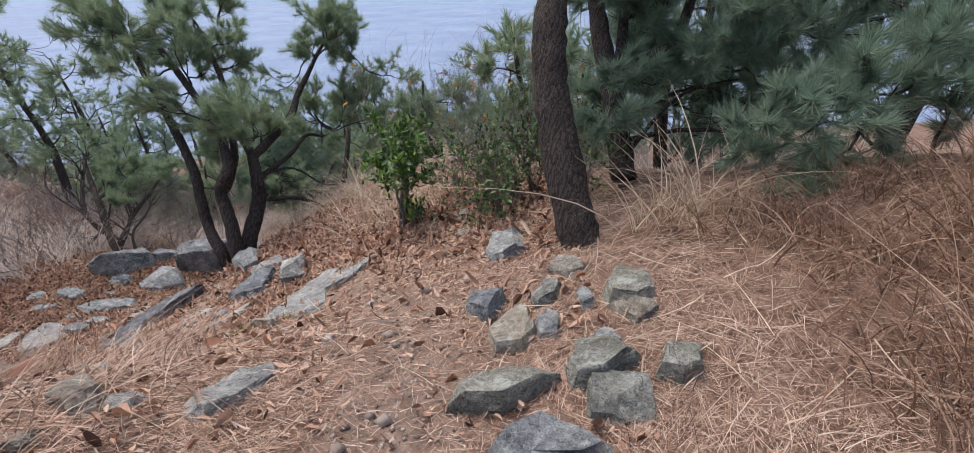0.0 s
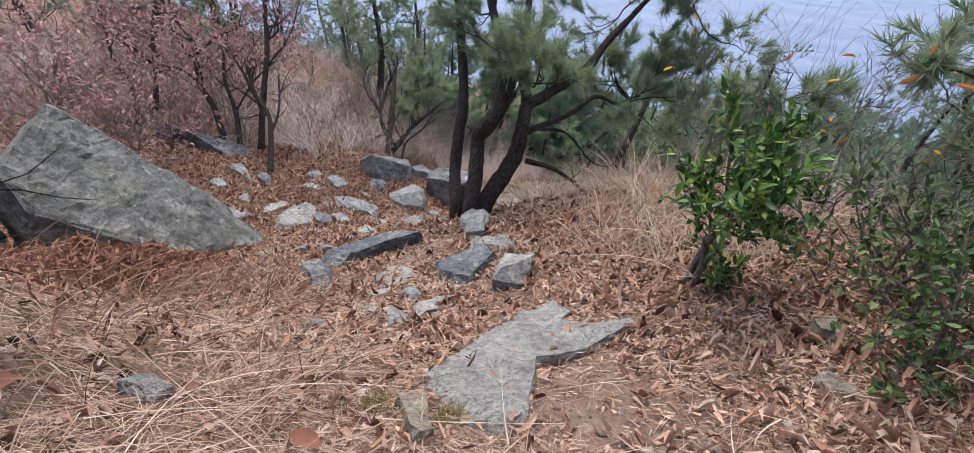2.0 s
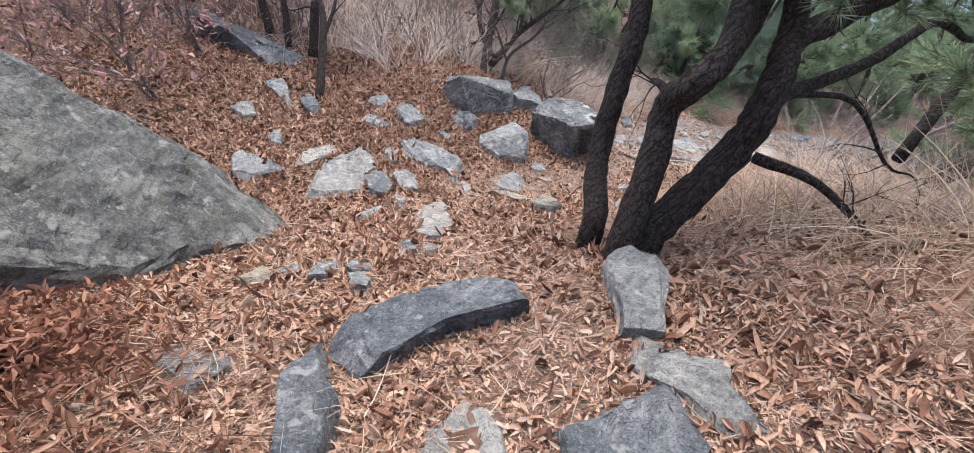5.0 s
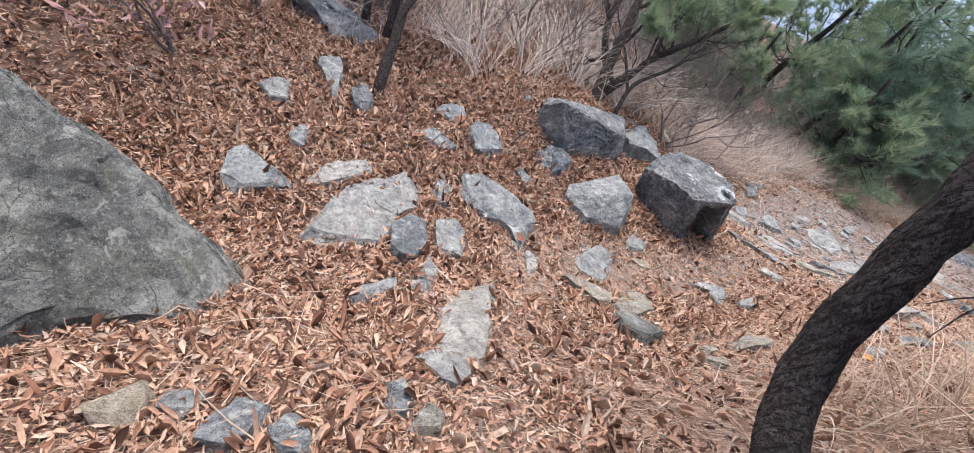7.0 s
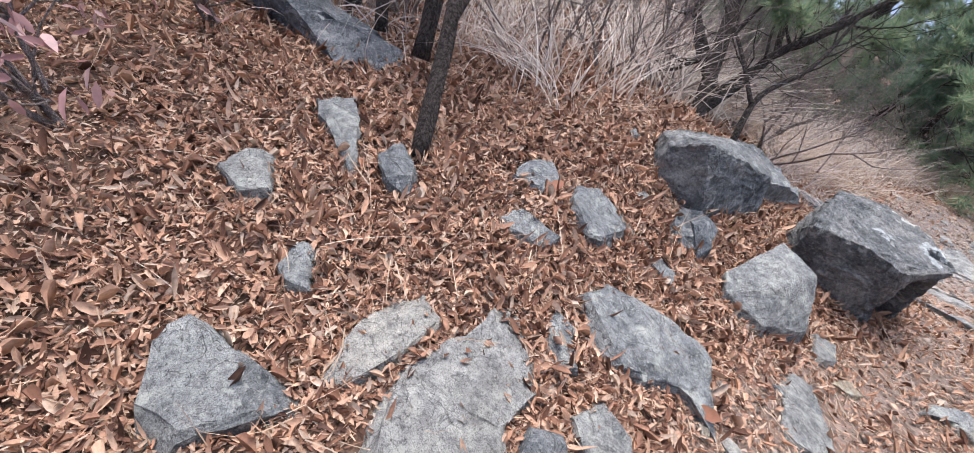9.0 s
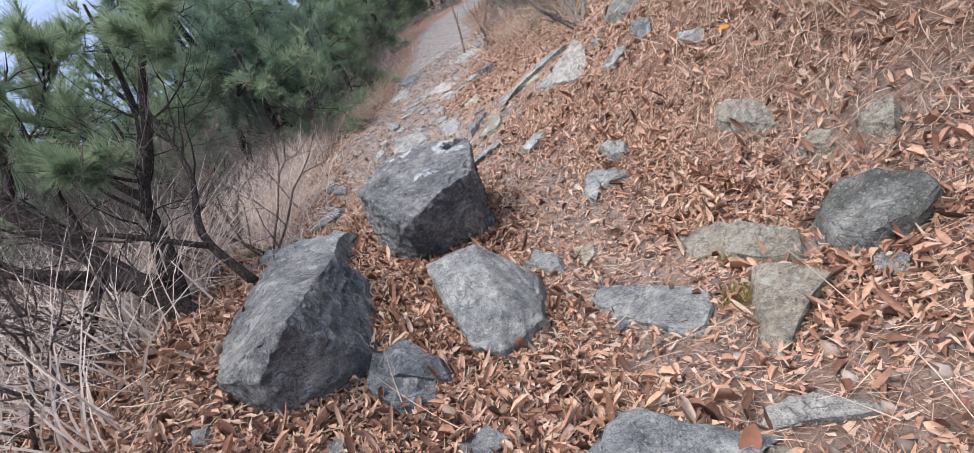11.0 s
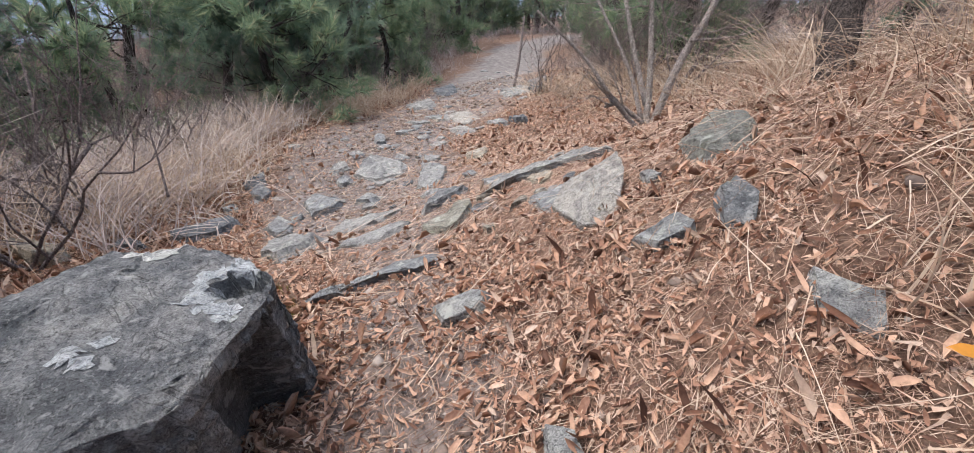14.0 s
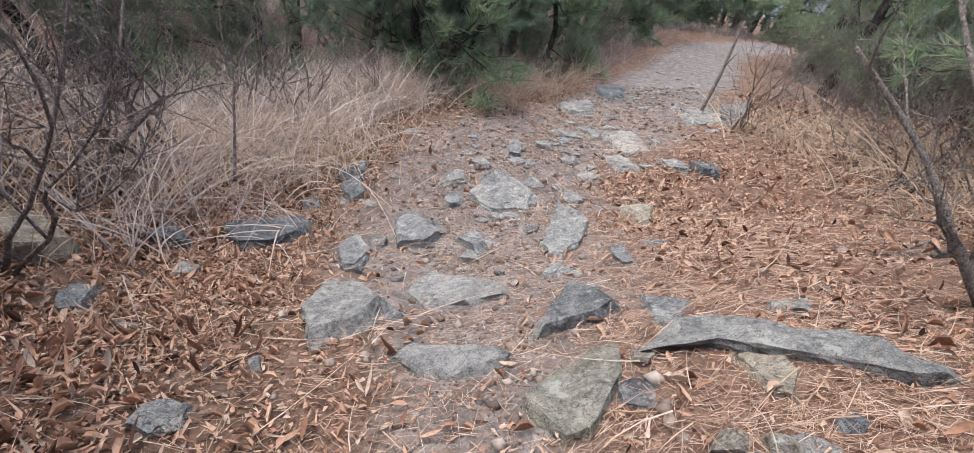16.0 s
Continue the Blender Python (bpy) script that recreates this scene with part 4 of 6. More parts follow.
stone("moss", 0.25, 1.96, 0.07, ((-0.05, -0.10), (0.04, -0.08), (0.08, 0.03), (0.02, 0.10), (-0.08, 0.00)))
stone("grey", 0.43, 1.85, 0.05, ((-0.02, -0.10), (0.04, -0.05), (-0.00, 0.10), (-0.04, 0.06)))
stone("moss", 0.64, 1.89, 0.10, ((-0.10, -0.11), (-0.00, -0.17), (0.09, -0.13), (0.11, 0.03), (-0.00, 0.17), (-0.11, -0.01)))
stone("tan", 0.62, 1.69, 0.07, ((-0.01, -0.09), (0.09, -0.04), (-0.01, 0.09), (-0.09, 0.06)))
stone("grey", 0.06, 2.67, 0.08, ((-0.05, -0.22), (0.13, -0.06), (0.13, 0.21), (-0.07, 0.22), (-0.13, 0.01)))
stone("moss", 0.02, 1.26, 0.10, ((-0.01, -0.09), (0.20, 0.05), (0.00, 0.09), (-0.17, 0.02), (-0.20, -0.08)), "large olive-stained block at the path's edge")
stone("moss", 0.40, 1.37, 0.12, ((-0.11, -0.10), (-0.01, -0.11), (0.12, -0.01), (0.10, 0.06), (-0.02, 0.11), (-0.12, -0.00)))

# ---- boulders ----
def boulder(name, kind, words, top, sink=0.35, cell=0.07, rough=0.025, flare=1.06, bottom=None, most=6000):
    """A large rock by the corners of its top, in world places."""
    global stone_count
    stone_count += 1
    material = STONE_WORDS[kind][1]
    c = sum((Vector(p) for p in top), Vector()) / len(top)
    base = Vector((c.x, c.y, gz(c.x, c.y)))
    low = []
    for i, p in enumerate(top):
        q = c + (Vector(p) - c) * flare if bottom is None else Vector((*bottom[i], 0))
        low.append((q.x - base.x, q.y - base.y, gz(q.x, q.y) - sink - base.z))
    me = rock_mesh(name, [tuple(Vector(p) - base) for p in top], low, material, cell, rough, stone_count, most)
    ob = new(name, me)
    ob.location = base
    return tagged(ob, words, "boulder")


boulder("boulder", "boulder", "huge lichen-speckled grey boulder with a sloping face beside the path",
        [(-5.25, 3.85, -2.26), (-5.66, 3.5, -1.62), (-6.05, 2.9, -0.85), (-6.3, 2.3, -0.12), (-5.8, 1.95, -0.12), (-5.2, 2.0, -0.95), (-5.02, 2.45, -1.38), (-4.98, 2.87, -1.78), (-5.12, 3.2, -1.92), (-5.0, 3.68, -2.15)], cell=0.055, rough=0.018)
boulder("boulder", "grey", "grey boulder half buried in the leaf-covered slope",
        [(-5.75, 1.85, -0.75), (-6.2, 1.75, -0.4), (-6.2, 1.1, 0.0), (-5.4, 0.9, 0.1), (-5.05, 1.45, -0.5)], cell=0.055, rough=0.018)
hollow_boulder = hull_rock("boulder", "dark", "dark rough boulder with a hollow in its top",
        [(-6.2, 8.08, -3.12), (-5.95, 8.3, -3.16), (-5.7, 8.32, -3.15), (-5.48, 8.22, -3.15), (-5.37, 8.1, -3.13), (-5.35, 7.95, -3.08), (-5.41, 7.78, -3.06), (-5.5, 7.6, -3.06), (-5.72, 7.5, -2.99), (-6.04, 7.4, -3.03), (-6.14, 7.75, -3.0),
         (-6.28, 7.74, -3.6), (-6.04, 7.4, -3.6), (-5.6, 7.44, -3.8), (-5.43, 7.62, -3.9), (-5.36, 8.1, -4.0), (-5.5, 8.32, -4.0), (-5.95, 8.4, -4.0), (-6.3, 8.1, -3.8)], 0.016, 0.013, 34000)
hull_rock("boulder", "dark", "split blue-black angular boulder at the edge of the drop",
        [(-6.52, 6.55, -2.42), (-6.46, 6.83, -2.66), (-6.4, 7.31, -2.86), (-6.72, 6.5, -2.56), (-6.95, 6.7, -2.66), (-7.0, 7.2, -2.84), (-6.8, 7.72, -3.0), (-6.5, 7.5, -2.98),
         (-6.28, 6.6, -3.2), (-6.27, 7.02, -3.3), (-6.33, 7.35, -3.4), (-6.5, 6.42, -3.1), (-6.8, 6.4, -3.0), (-7.15, 6.8, -3.1), (-7.15, 7.4, -3.3), (-6.8, 7.85, -3.5)], 0.025, 0.012, 20000)
hull_rock("boulder", "grey", "squared pale grey block with a ridged top beside the path",
        [(-6.02, 7.04, -3.0), (-5.74, 7.02, -3.02), (-5.54, 6.74, -3.16), (-5.66, 6.42, -3.04), (-5.9, 6.32, -2.95), (-6.0, 6.42, -2.94), (-5.78, 6.6, -2.92),
         (-6.06, 7.08, -3.45), (-5.7, 7.08, -3.5), (-5.48, 6.7, -3.5), (-5.6, 6.34, -3.35), (-5.87, 6.22, -3.25), (-6.04, 6.4, -3.25)], 0.018, 0.006, 14000)
boulder("boulder", "grey", "flat grey rock slab sloping down behind the dark boulder",
        [(-6.5, 7.5, -3.05), (-6.4, 8.1, -3.3), (-6.9, 8.5, -3.42), (-7.5, 8.3, -3.5), (-7.3, 7.5, -3.2)], cell=0.07, rough=0.025)
boulder("boulder", "dark", "slanting dark rock wedge on the leaf-covered slope",
        [(-7.75, 5.20, -2.38), (-8.05, 4.87, -2.19), (-8.41, 4.76, -2.09), (-9.10, 4.49, -1.97), (-9.56, 4.47, -2.06), (-9.58, 4.83, -2.21), (-8.73, 5.15, -2.36), (-7.98, 5.40, -2.43)], cell=0.05, rough=0.018, flare=1.0)

hull_rock("boulder", "pale", "wedge-shaped buff-grey rock standing in the litter",
        [(-3.8, 9.1, -3.42), (-3.85, 8.86, -3.37), (-4.08, 9.1, -3.62), (-4.2, 8.92, -3.63), (-4.13, 8.6, -3.5), (-3.98, 8.56, -3.47),
         (-3.8, 9.15, -3.8), (-3.82, 8.85, -3.7), (-4.02, 9.12, -3.95), (-4.16, 8.9, -3.9), (-4.06, 8.68, -3.8), (-3.97, 8.66, -3.75)], 0.016, 0.006, 14000)
stone("grey", -3.72, 8.82, 0.07, ((-0.04, -0.06), (0.03, -0.05), (0.04, 0.06), (-0.03, 0.07)), "small grey stone leaning against the wedge-shaped rock")


def dent(ob, x, y, r, depth):
    """Wears a steep-walled hollow into the top of a rock."""
    for v in ob.data.vertices:
        w = v.co + ob.location
        d = math.hypot(w.x - x, (w.y - y) * 1.15) / r + 0.12 * noise.noise(w * 14)
        if d < 1 and v.normal.z > -0.2:
            v.co.z -= depth * (1 - max(0.0, d) ** 5)


def undercut(ob, y0, y1, drop, back):
    """Eats a recess into the trail side of a rock, below its lip."""
    lip = max(v.co.z for v in ob.data.vertices) - drop
    for v in ob.data.vertices:
        w = v.co + ob.location
        edge = min(w.y - y0, y1 - w.y) + 0.02 * noise.noise(w * 17)
        if edge > 0 and v.co.z < lip + 0.03 * noise.noise(w * 12) and w.x > back:
            v.co.x -= (w.x - back) * min(1.0, edge / 0.03)


def lichen_patch(ob, x, y, r, inner=0.0, stretch=1.0, seed=0):
    """One thin pale crust over the upper faces of a rock round a place; with inner, round a hollow."""
    me, o = ob.data, Vector((seed * 5.1, seed, 0))
    chosen = {}
    for p in me.polygons:
        w = p.center + ob.location
        d = math.hypot((w.x - x) / stretch, w.y - y) + 0.35 * r * noise.noise(w * 13 + o) + 0.15 * r * noise.noise(w * 40 + o)
        if p.normal.z > 0.25 and inner < d < r and (not inner or w.x < x + 0.03):
            chosen[p.index] = tuple(p.vertices)
    at = collections.defaultdict(list)
    for k, vs in chosen.items():
        for v in vs:
            at[v].append(k)
    best, seen = [], set()
    for k in chosen:
        if k in seen:
            continue
        piece, queue = [], [k]
        seen.add(k)
        while queue:
            f = queue.pop()
            piece.append(f)
            for v in chosen[f]:
                for g in at[v]:
                    if g not in seen:
                        seen.add(g)
                        queue.append(g)
        if len(piece) > len(best):
            best = piece
    if len(best) > 3:
        ids = sorted({v for f in best for v in chosen[f]})
        place = {v: i for i, v in enumerate(ids)}
        vs = [me.vertices[v].co + me.vertices[v].normal * 0.003 for v in ids]
        part("lichen", mesh_of("lichen", vs, [tuple(place[v] for v in chosen[f]) for f in best], LICHEN), ob, "pale grey lichen crust")


dent(hollow_boulder, -5.45, 8.06, 0.085, 0.09)
undercut(hollow_boulder, 7.68, 7.98, 0.15, -5.55)
hollow_boulder.data.update()
lichen_patch(hollow_boulder, -5.45, 8.05, 0.16, 0.08, 1.0, 1)
for x, y, r, w, k in ((-5.81, 8.31, 0.075, 1.5, 3), (-5.79, 7.79, 0.035, 1.0, 4), (-5.73, 7.84, 0.025, 1.2, 5), (-5.74, 7.76, 0.02, 1.2, 6)):
    lichen_patch(hollow_boulder, x, y, r, 0.0, w, k)
RUBBLE = np.random.default_rng(11)
for _ in range(110):
    k = int(RUBBLE.integers(9, 14))
    f = float(RUBBLE.random())
    a, b = TRAIL[k], TRAIL[min(k + 1, len(TRAIL) - 1)]
    x, y = (a + (b - a) * f + RUBBLE.normal(0, 0.6, 2)).tolist()
    r = float(RUBBLE.uniform(0.04, 0.13))
    n = int(RUBBLE.integers(5, 7))
    turn = float(RUBBLE.uniform(0, 6))
    ring = tuple((r * float(RUBBLE.uniform(0.7, 1.2)) * math.cos(turn + 6.283 * i / n), r * float(RUBBLE.uniform(0.6, 1.0)) * math.sin(turn + 6.283 * i / n)) for i in range(n))
    stone(("grey", "pale", "grey", "dark")[int(RUBBLE.integers(0, 4))], x, y, float(RUBBLE.uniform(0.008, 0.026)), ring, "flat broken stone embedded in the gritty trail")


# ---- trees and shrubs ----
def thing(name, x, y, label, category, group="", sink=0.0):
    ob = new(name)
    ob.location = (x, y, gz(x, y) - sink)
    return tagged(ob, label, category, group)


def local(ob, pts):
    return [tuple(Vector(p) - ob.location) for p in pts]


def pine_crown(t, lines, tips, n, size, level=2, r=0.014, start=0.45, up=0.3, out=1.0):
    """Side branches along limbs, ending in tufts."""
    for line in lines:
        for _ in range(n):
            i = int(rng.integers(int(len(line) * start), len(line)))
            d = Vector(rng.normal(0, 1, 3))
            d.z = abs(d.z) * 0.3
            grow(t, line[i], d.normalized() * out, size * (0.7 + 0.6 * rng.random()), r, level, tips, up, 0.5, (2, 3), 4, 0.62)


def pine(label, x, y, stems, bark=BARK_DARK, needles=NEEDLE_GREEN, n=6, size=0.45, start=0.5, count=24, bare=(), extra=(), level=2):
    """A pine by the lines of its stems (points, thick, thin); bare stems carry no needles."""
    ob = thing("pine_tree", x, y, label, "tree")
    t, lines, tips = Tubes(), [], []
    for pts, r0, r1 in stems:
        lines.append(limb(t, local(ob, pts), r0, r1, 9, 6, 0.22))
    for pts, r0, r1 in bare:
        line = limb(t, local(ob, pts), r0, r1, 6, 4, 0.2)
        for _ in range(5):
            i = int(rng.integers(len(line) // 2, len(line)))
            grow(t, line[i], rand_dir(), 0.22, 0.006, 1, [], 0.1, 0.5, (1, 3), 3)
    pine_crown(t, lines, tips, n, size, level, 0.016, start)
    for p in extra:
        p = Vector(p) - ob.location
        for _ in range(2):
            grow(t, p, rand_dir(), size, 0.012, level, tips, 0.25, 0.5, (2, 3), 4, 0.62)
    part("trunk", t.mesh("trunk", bark), ob)
    part("crown", needle_tufts("crown", tips, needles, int(count * 1.4), 0.12, 0.003), ob)
    return ob


pine("dark three-stemmed pine with fissured bark growing beside the path", -3.3, 5.05, [
    ([(-3.48, 5.06, -1.95), (-3.46, 5.03, -1.58), (-3.68, 5.27, -1.34), (-3.75, 5.41, -0.98), (-3.8, 5.55, -0.68), (-3.96, 5.74, -0.35), (-4.11, 5.87, 0.01), (-4.3, 6.05, 0.38), (-4.7, 6.5, 0.95), (-5.12, 7.2, 1.65)], 0.078, 0.035),
    ([(-3.22, 4.95, -1.82), (-3.21, 4.95, -1.51), (-3.28, 5.12, -1.08), (-3.35, 5.23, -0.81), (-3.24, 5.19, -0.64), (-3.2, 5.3, -0.5), (-3.3, 5.52, -0.3), (-3.42, 5.71, -0.11), (-3.63, 5.87, 0.12), (-3.92, 6.1, 0.45), (-4.4, 6.5, 0.9)], 0.09, 0.035),
    ([(-3.34, 5.2, -0.84), (-3.29, 5.35, -0.73), (-3.25, 5.48, -0.58), (-3.25, 5.62, -0.42), (-3.34, 5.88, -0.11), (-3.42, 6.13, 0.16), (-3.6, 6.42, 0.45), (-3.9, 6.8, 0.9)], 0.058, 0.03),
    ([(-3.2, 4.98, -1.8), (-3.15, 5.12, -1.48), (-3.08, 5.32, -1.23), (-3.03, 5.46, -1.02), (-3.01, 5.5, -0.83), (-3.04, 5.6, -0.66), (-3.12, 5.75, -0.5), (-3.2, 5.78, -0.3), (-3.42, 5.75, -0.05)], 0.11, 0.045),
    ([(-3.1, 5.7, -0.55), (-2.96, 5.98, -0.42), (-2.77, 6.36, -0.21), (-2.71, 6.66, 0.03), (-2.62, 6.94, 0.24), (-2.53, 7.2, 0.45), (-2.5, 7.9, 0.7)], 0.062, 0.02),
    ([(-3.03, 5.6, -0.79), (-2.82, 6.18, -0.69), (-2.7, 6.61, -0.55), (-2.52, 6.86, -0.65), (-2.4, 7.3, -0.6)], 0.036, 0.012),
], n=8, size=0.42, start=0.82, count=22, level=3, bare=[
    ([(-2.95, 5.56, -1.07), (-2.66, 5.72, -1.14), (-2.33, 5.84, -1.35), (-1.97, 5.95, -1.61)], 0.034, 0.01),
    ([(-3.0, 5.7, -0.77), (-2.75, 6.03, -0.83), (-2.47, 6.21, -1.15), (-2.34, 6.43, -1.26)], 0.018, 0.006),
    ([(-3.34, 5.22, -0.8), (-3.44, 5.3, -0.78), (-3.52, 5.34, -0.8)], 0.03, 0.016),
    ([(-2.43, 6.99, -1.48), (-2.45, 7.69, -0.99), (-2.57, 8.44, -0.54), (-2.74, 8.99, -0.18)], 0.045, 0.02)],
    extra=[(-2.5, 7.6, 0.6), (-1.9, 7.4, 0.2), (-3.9, 7.3, 0.9)])
pine("tall straight brown-barked pine at the path's edge", *(0.52, 2.56), [
    ([(0.6, 2.38, -0.4), (0.54, 2.51, -0.07), (0.47, 2.71, 0.27), (0.40, 2.96, 0.68), (0.38, 3.15, 0.99), (0.42, 3.38, 1.30), (0.54, 3.98, 1.85), (0.79, 5.24, 3.09)], 0.14, 0.09),
    ([(0.50, 3.75, 1.66), (0.99, 4.21, 2.04), (1.87, 4.85, 2.35)], 0.05, 0.02)], BARK_BROWN, n=4, size=0.6, start=0.75, level=3)
pine("dark forked pine with dead lower branches behind dry grass", *(1.15, 3.78), [
    ([(1.03, 3.41, -0.01), (0.99, 3.70, 0.41), (0.91, 4.07, 0.97), (0.88, 4.48, 1.50), (0.96, 5.33, 2.43)], 0.1, 0.05),
    ([(1.00, 3.75, 0.49), (1.08, 4.07, 0.96), (1.17, 4.48, 1.49)], 0.06, 0.03),
    ([(0.97, 3.87, 0.71), (1.63, 3.96, 0.96), (2.35, 3.88, 0.99), (3.02, 3.92, 1.05)], 0.035, 0.015),
    ([(1.07, 4.14, 1.10), (2.04, 4.40, 1.32), (3.00, 4.59, 1.43)], 0.035, 0.015)], needles=NEEDLE_DARK, n=4, size=0.36, start=0.2, count=26, level=3, bare=[
    ([(0.98, 3.61, 0.23), (1.42, 3.51, 0.35), (1.84, 3.40, 0.35), (2.17, 3.35, 0.25)], 0.025, 0.008),
    ([(1.01, 3.49, 0.12), (1.52, 3.75, 0.57), (2.26, 3.82, 0.68)], 0.02, 0.006),
    ([(0.98, 3.68, 0.36), (1.66, 3.87, 0.59), (2.21, 3.78, 0.39)], 0.02, 0.006)],
    extra=[(1.80, 3.43, 0.81), (2.34, 3.34, 0.85), (2.62, 3.04, 0.70), (2.95, 3.17, 0.93), (1.68, 2.75, 0.42), (2.26, 2.81, 0.50), (2.62, 2.67, 0.46), (1.88, 3.95, 1.13), (2.41, 3.75, 1.17), (3.03, 3.55, 1.20), (1.73, 4.42, 0.74), (2.29, 3.60, 0.49)])
pine("thick old pine with rugged dark bark and a broken stub", *(-6.55, 2.41), [
    ([(-2.4, 1.3, -0.35), (-2.47, 1.33, 0.05), (-2.60, 1.40, 0.33), (-2.69, 1.46, 0.53), (-2.88, 1.46, 0.65), (-3.17, 1.42, 0.71), (-3.77, 1.29, 0.79)], 0.15, 0.09),
    ([(-2.67, 1.46, 0.51), (-2.62, 1.57, 0.70), (-2.49, 1.68, 0.83), (-2.46, 1.80, 0.98), (-2.61, 1.97, 1.28), (-2.81, 2.30, 1.72)], 0.095, 0.06)],
    bare=[([(-2.53, 1.40, 0.38), (-2.40, 1.44, 0.42), (-2.28, 1.48, 0.46)], 0.035, 0.02), ([(-2.58, 1.61, 0.76), (-2.72, 1.69, 0.85), (-2.89, 1.71, 0.92)], 0.04, 0.02)], n=2, size=0.5, start=0.8)
pine("young leaning pine with sparse branches below the trail", *(-7.90, 8.73), [
    ([(-7.49, 7.91, -3.18), (-7.43, 8.23, -2.92), (-7.42, 8.53, -2.69), (-7.27, 8.85, -2.49), (-7.13, 9.23, -2.23), (-6.92, 9.60, -1.97)], 0.045, 0.02),
    ([(-7.42, 8.53, -2.69), (-7.57, 8.71, -2.54), (-7.76, 9.06, -2.37), (-7.81, 9.29, -2.15), (-7.82, 9.93, -1.80)], 0.03, 0.012)], n=4, size=0.32, start=0.45, count=22, level=3, bare=[
    ([(-7.47, 8.05, -3.03), (-7.74, 8.14, -2.85), (-7.99, 8.21, -2.69), (-8.29, 8.39, -2.56)], 0.03, 0.012),
    ([(-7.38, 8.70, -2.52), (-7.57, 8.80, -2.45), (-7.80, 8.94, -2.35)], 0.012, 0.004)])
pine("dark leaning pine standing below the trail", *(-6.21, 13.80), [
    ([(-6.40, 15.01, -5.86), (-6.73, 15.49, -5.43), (-7.30, 15.98, -5.11), (-7.85, 16.41, -4.85), (-8.38, 17.12, -4.43)], 0.13, 0.07),
    ([(-6.69, 15.42, -5.51), (-6.28, 15.88, -5.23), (-6.04, 16.50, -4.89), (-5.95, 17.39, -4.39)], 0.08, 0.04),
    ([(-6.81, 15.23, -5.55), (-7.33, 15.14, -5.57), (-7.77, 14.83, -5.53)], 0.04, 0.015)], needles=NEEDLE_DARK, n=10, size=0.6, start=0.3, count=24, level=3)


def bg_pine(name_label, x, y, h, lean=(0.0, 0.0), needles=NEEDLE_GREEN, n=13, size=0.75, level=3, count=18):
    ob = thing("pine_tree", x, y, name_label, "tree", "pines on the slope")
    t, tips = Tubes(), []
    top = Vector((lean[0] * h, lean[1] * h, h))
    pts = [(0, 0, -0.15), tuple(top * 0.35 + Vector((0.12, -0.06, 0))), tuple(top * 0.7), tuple(top)]
    line = limb(t, pts, 0.035 * h * 0.55 + 0.03, 0.02, 8, 5, 0.2)
    pine_crown(t, [line], tips, n, size, level, 0.02, 0.1, 0.15)
    part("trunk", t.mesh("trunk", BARK_DARK), ob)
    part("crown", needle_tufts("crown", tips, needles, count, 0.16, 0.007 if level > 2 else 0.014), ob)
    return ob


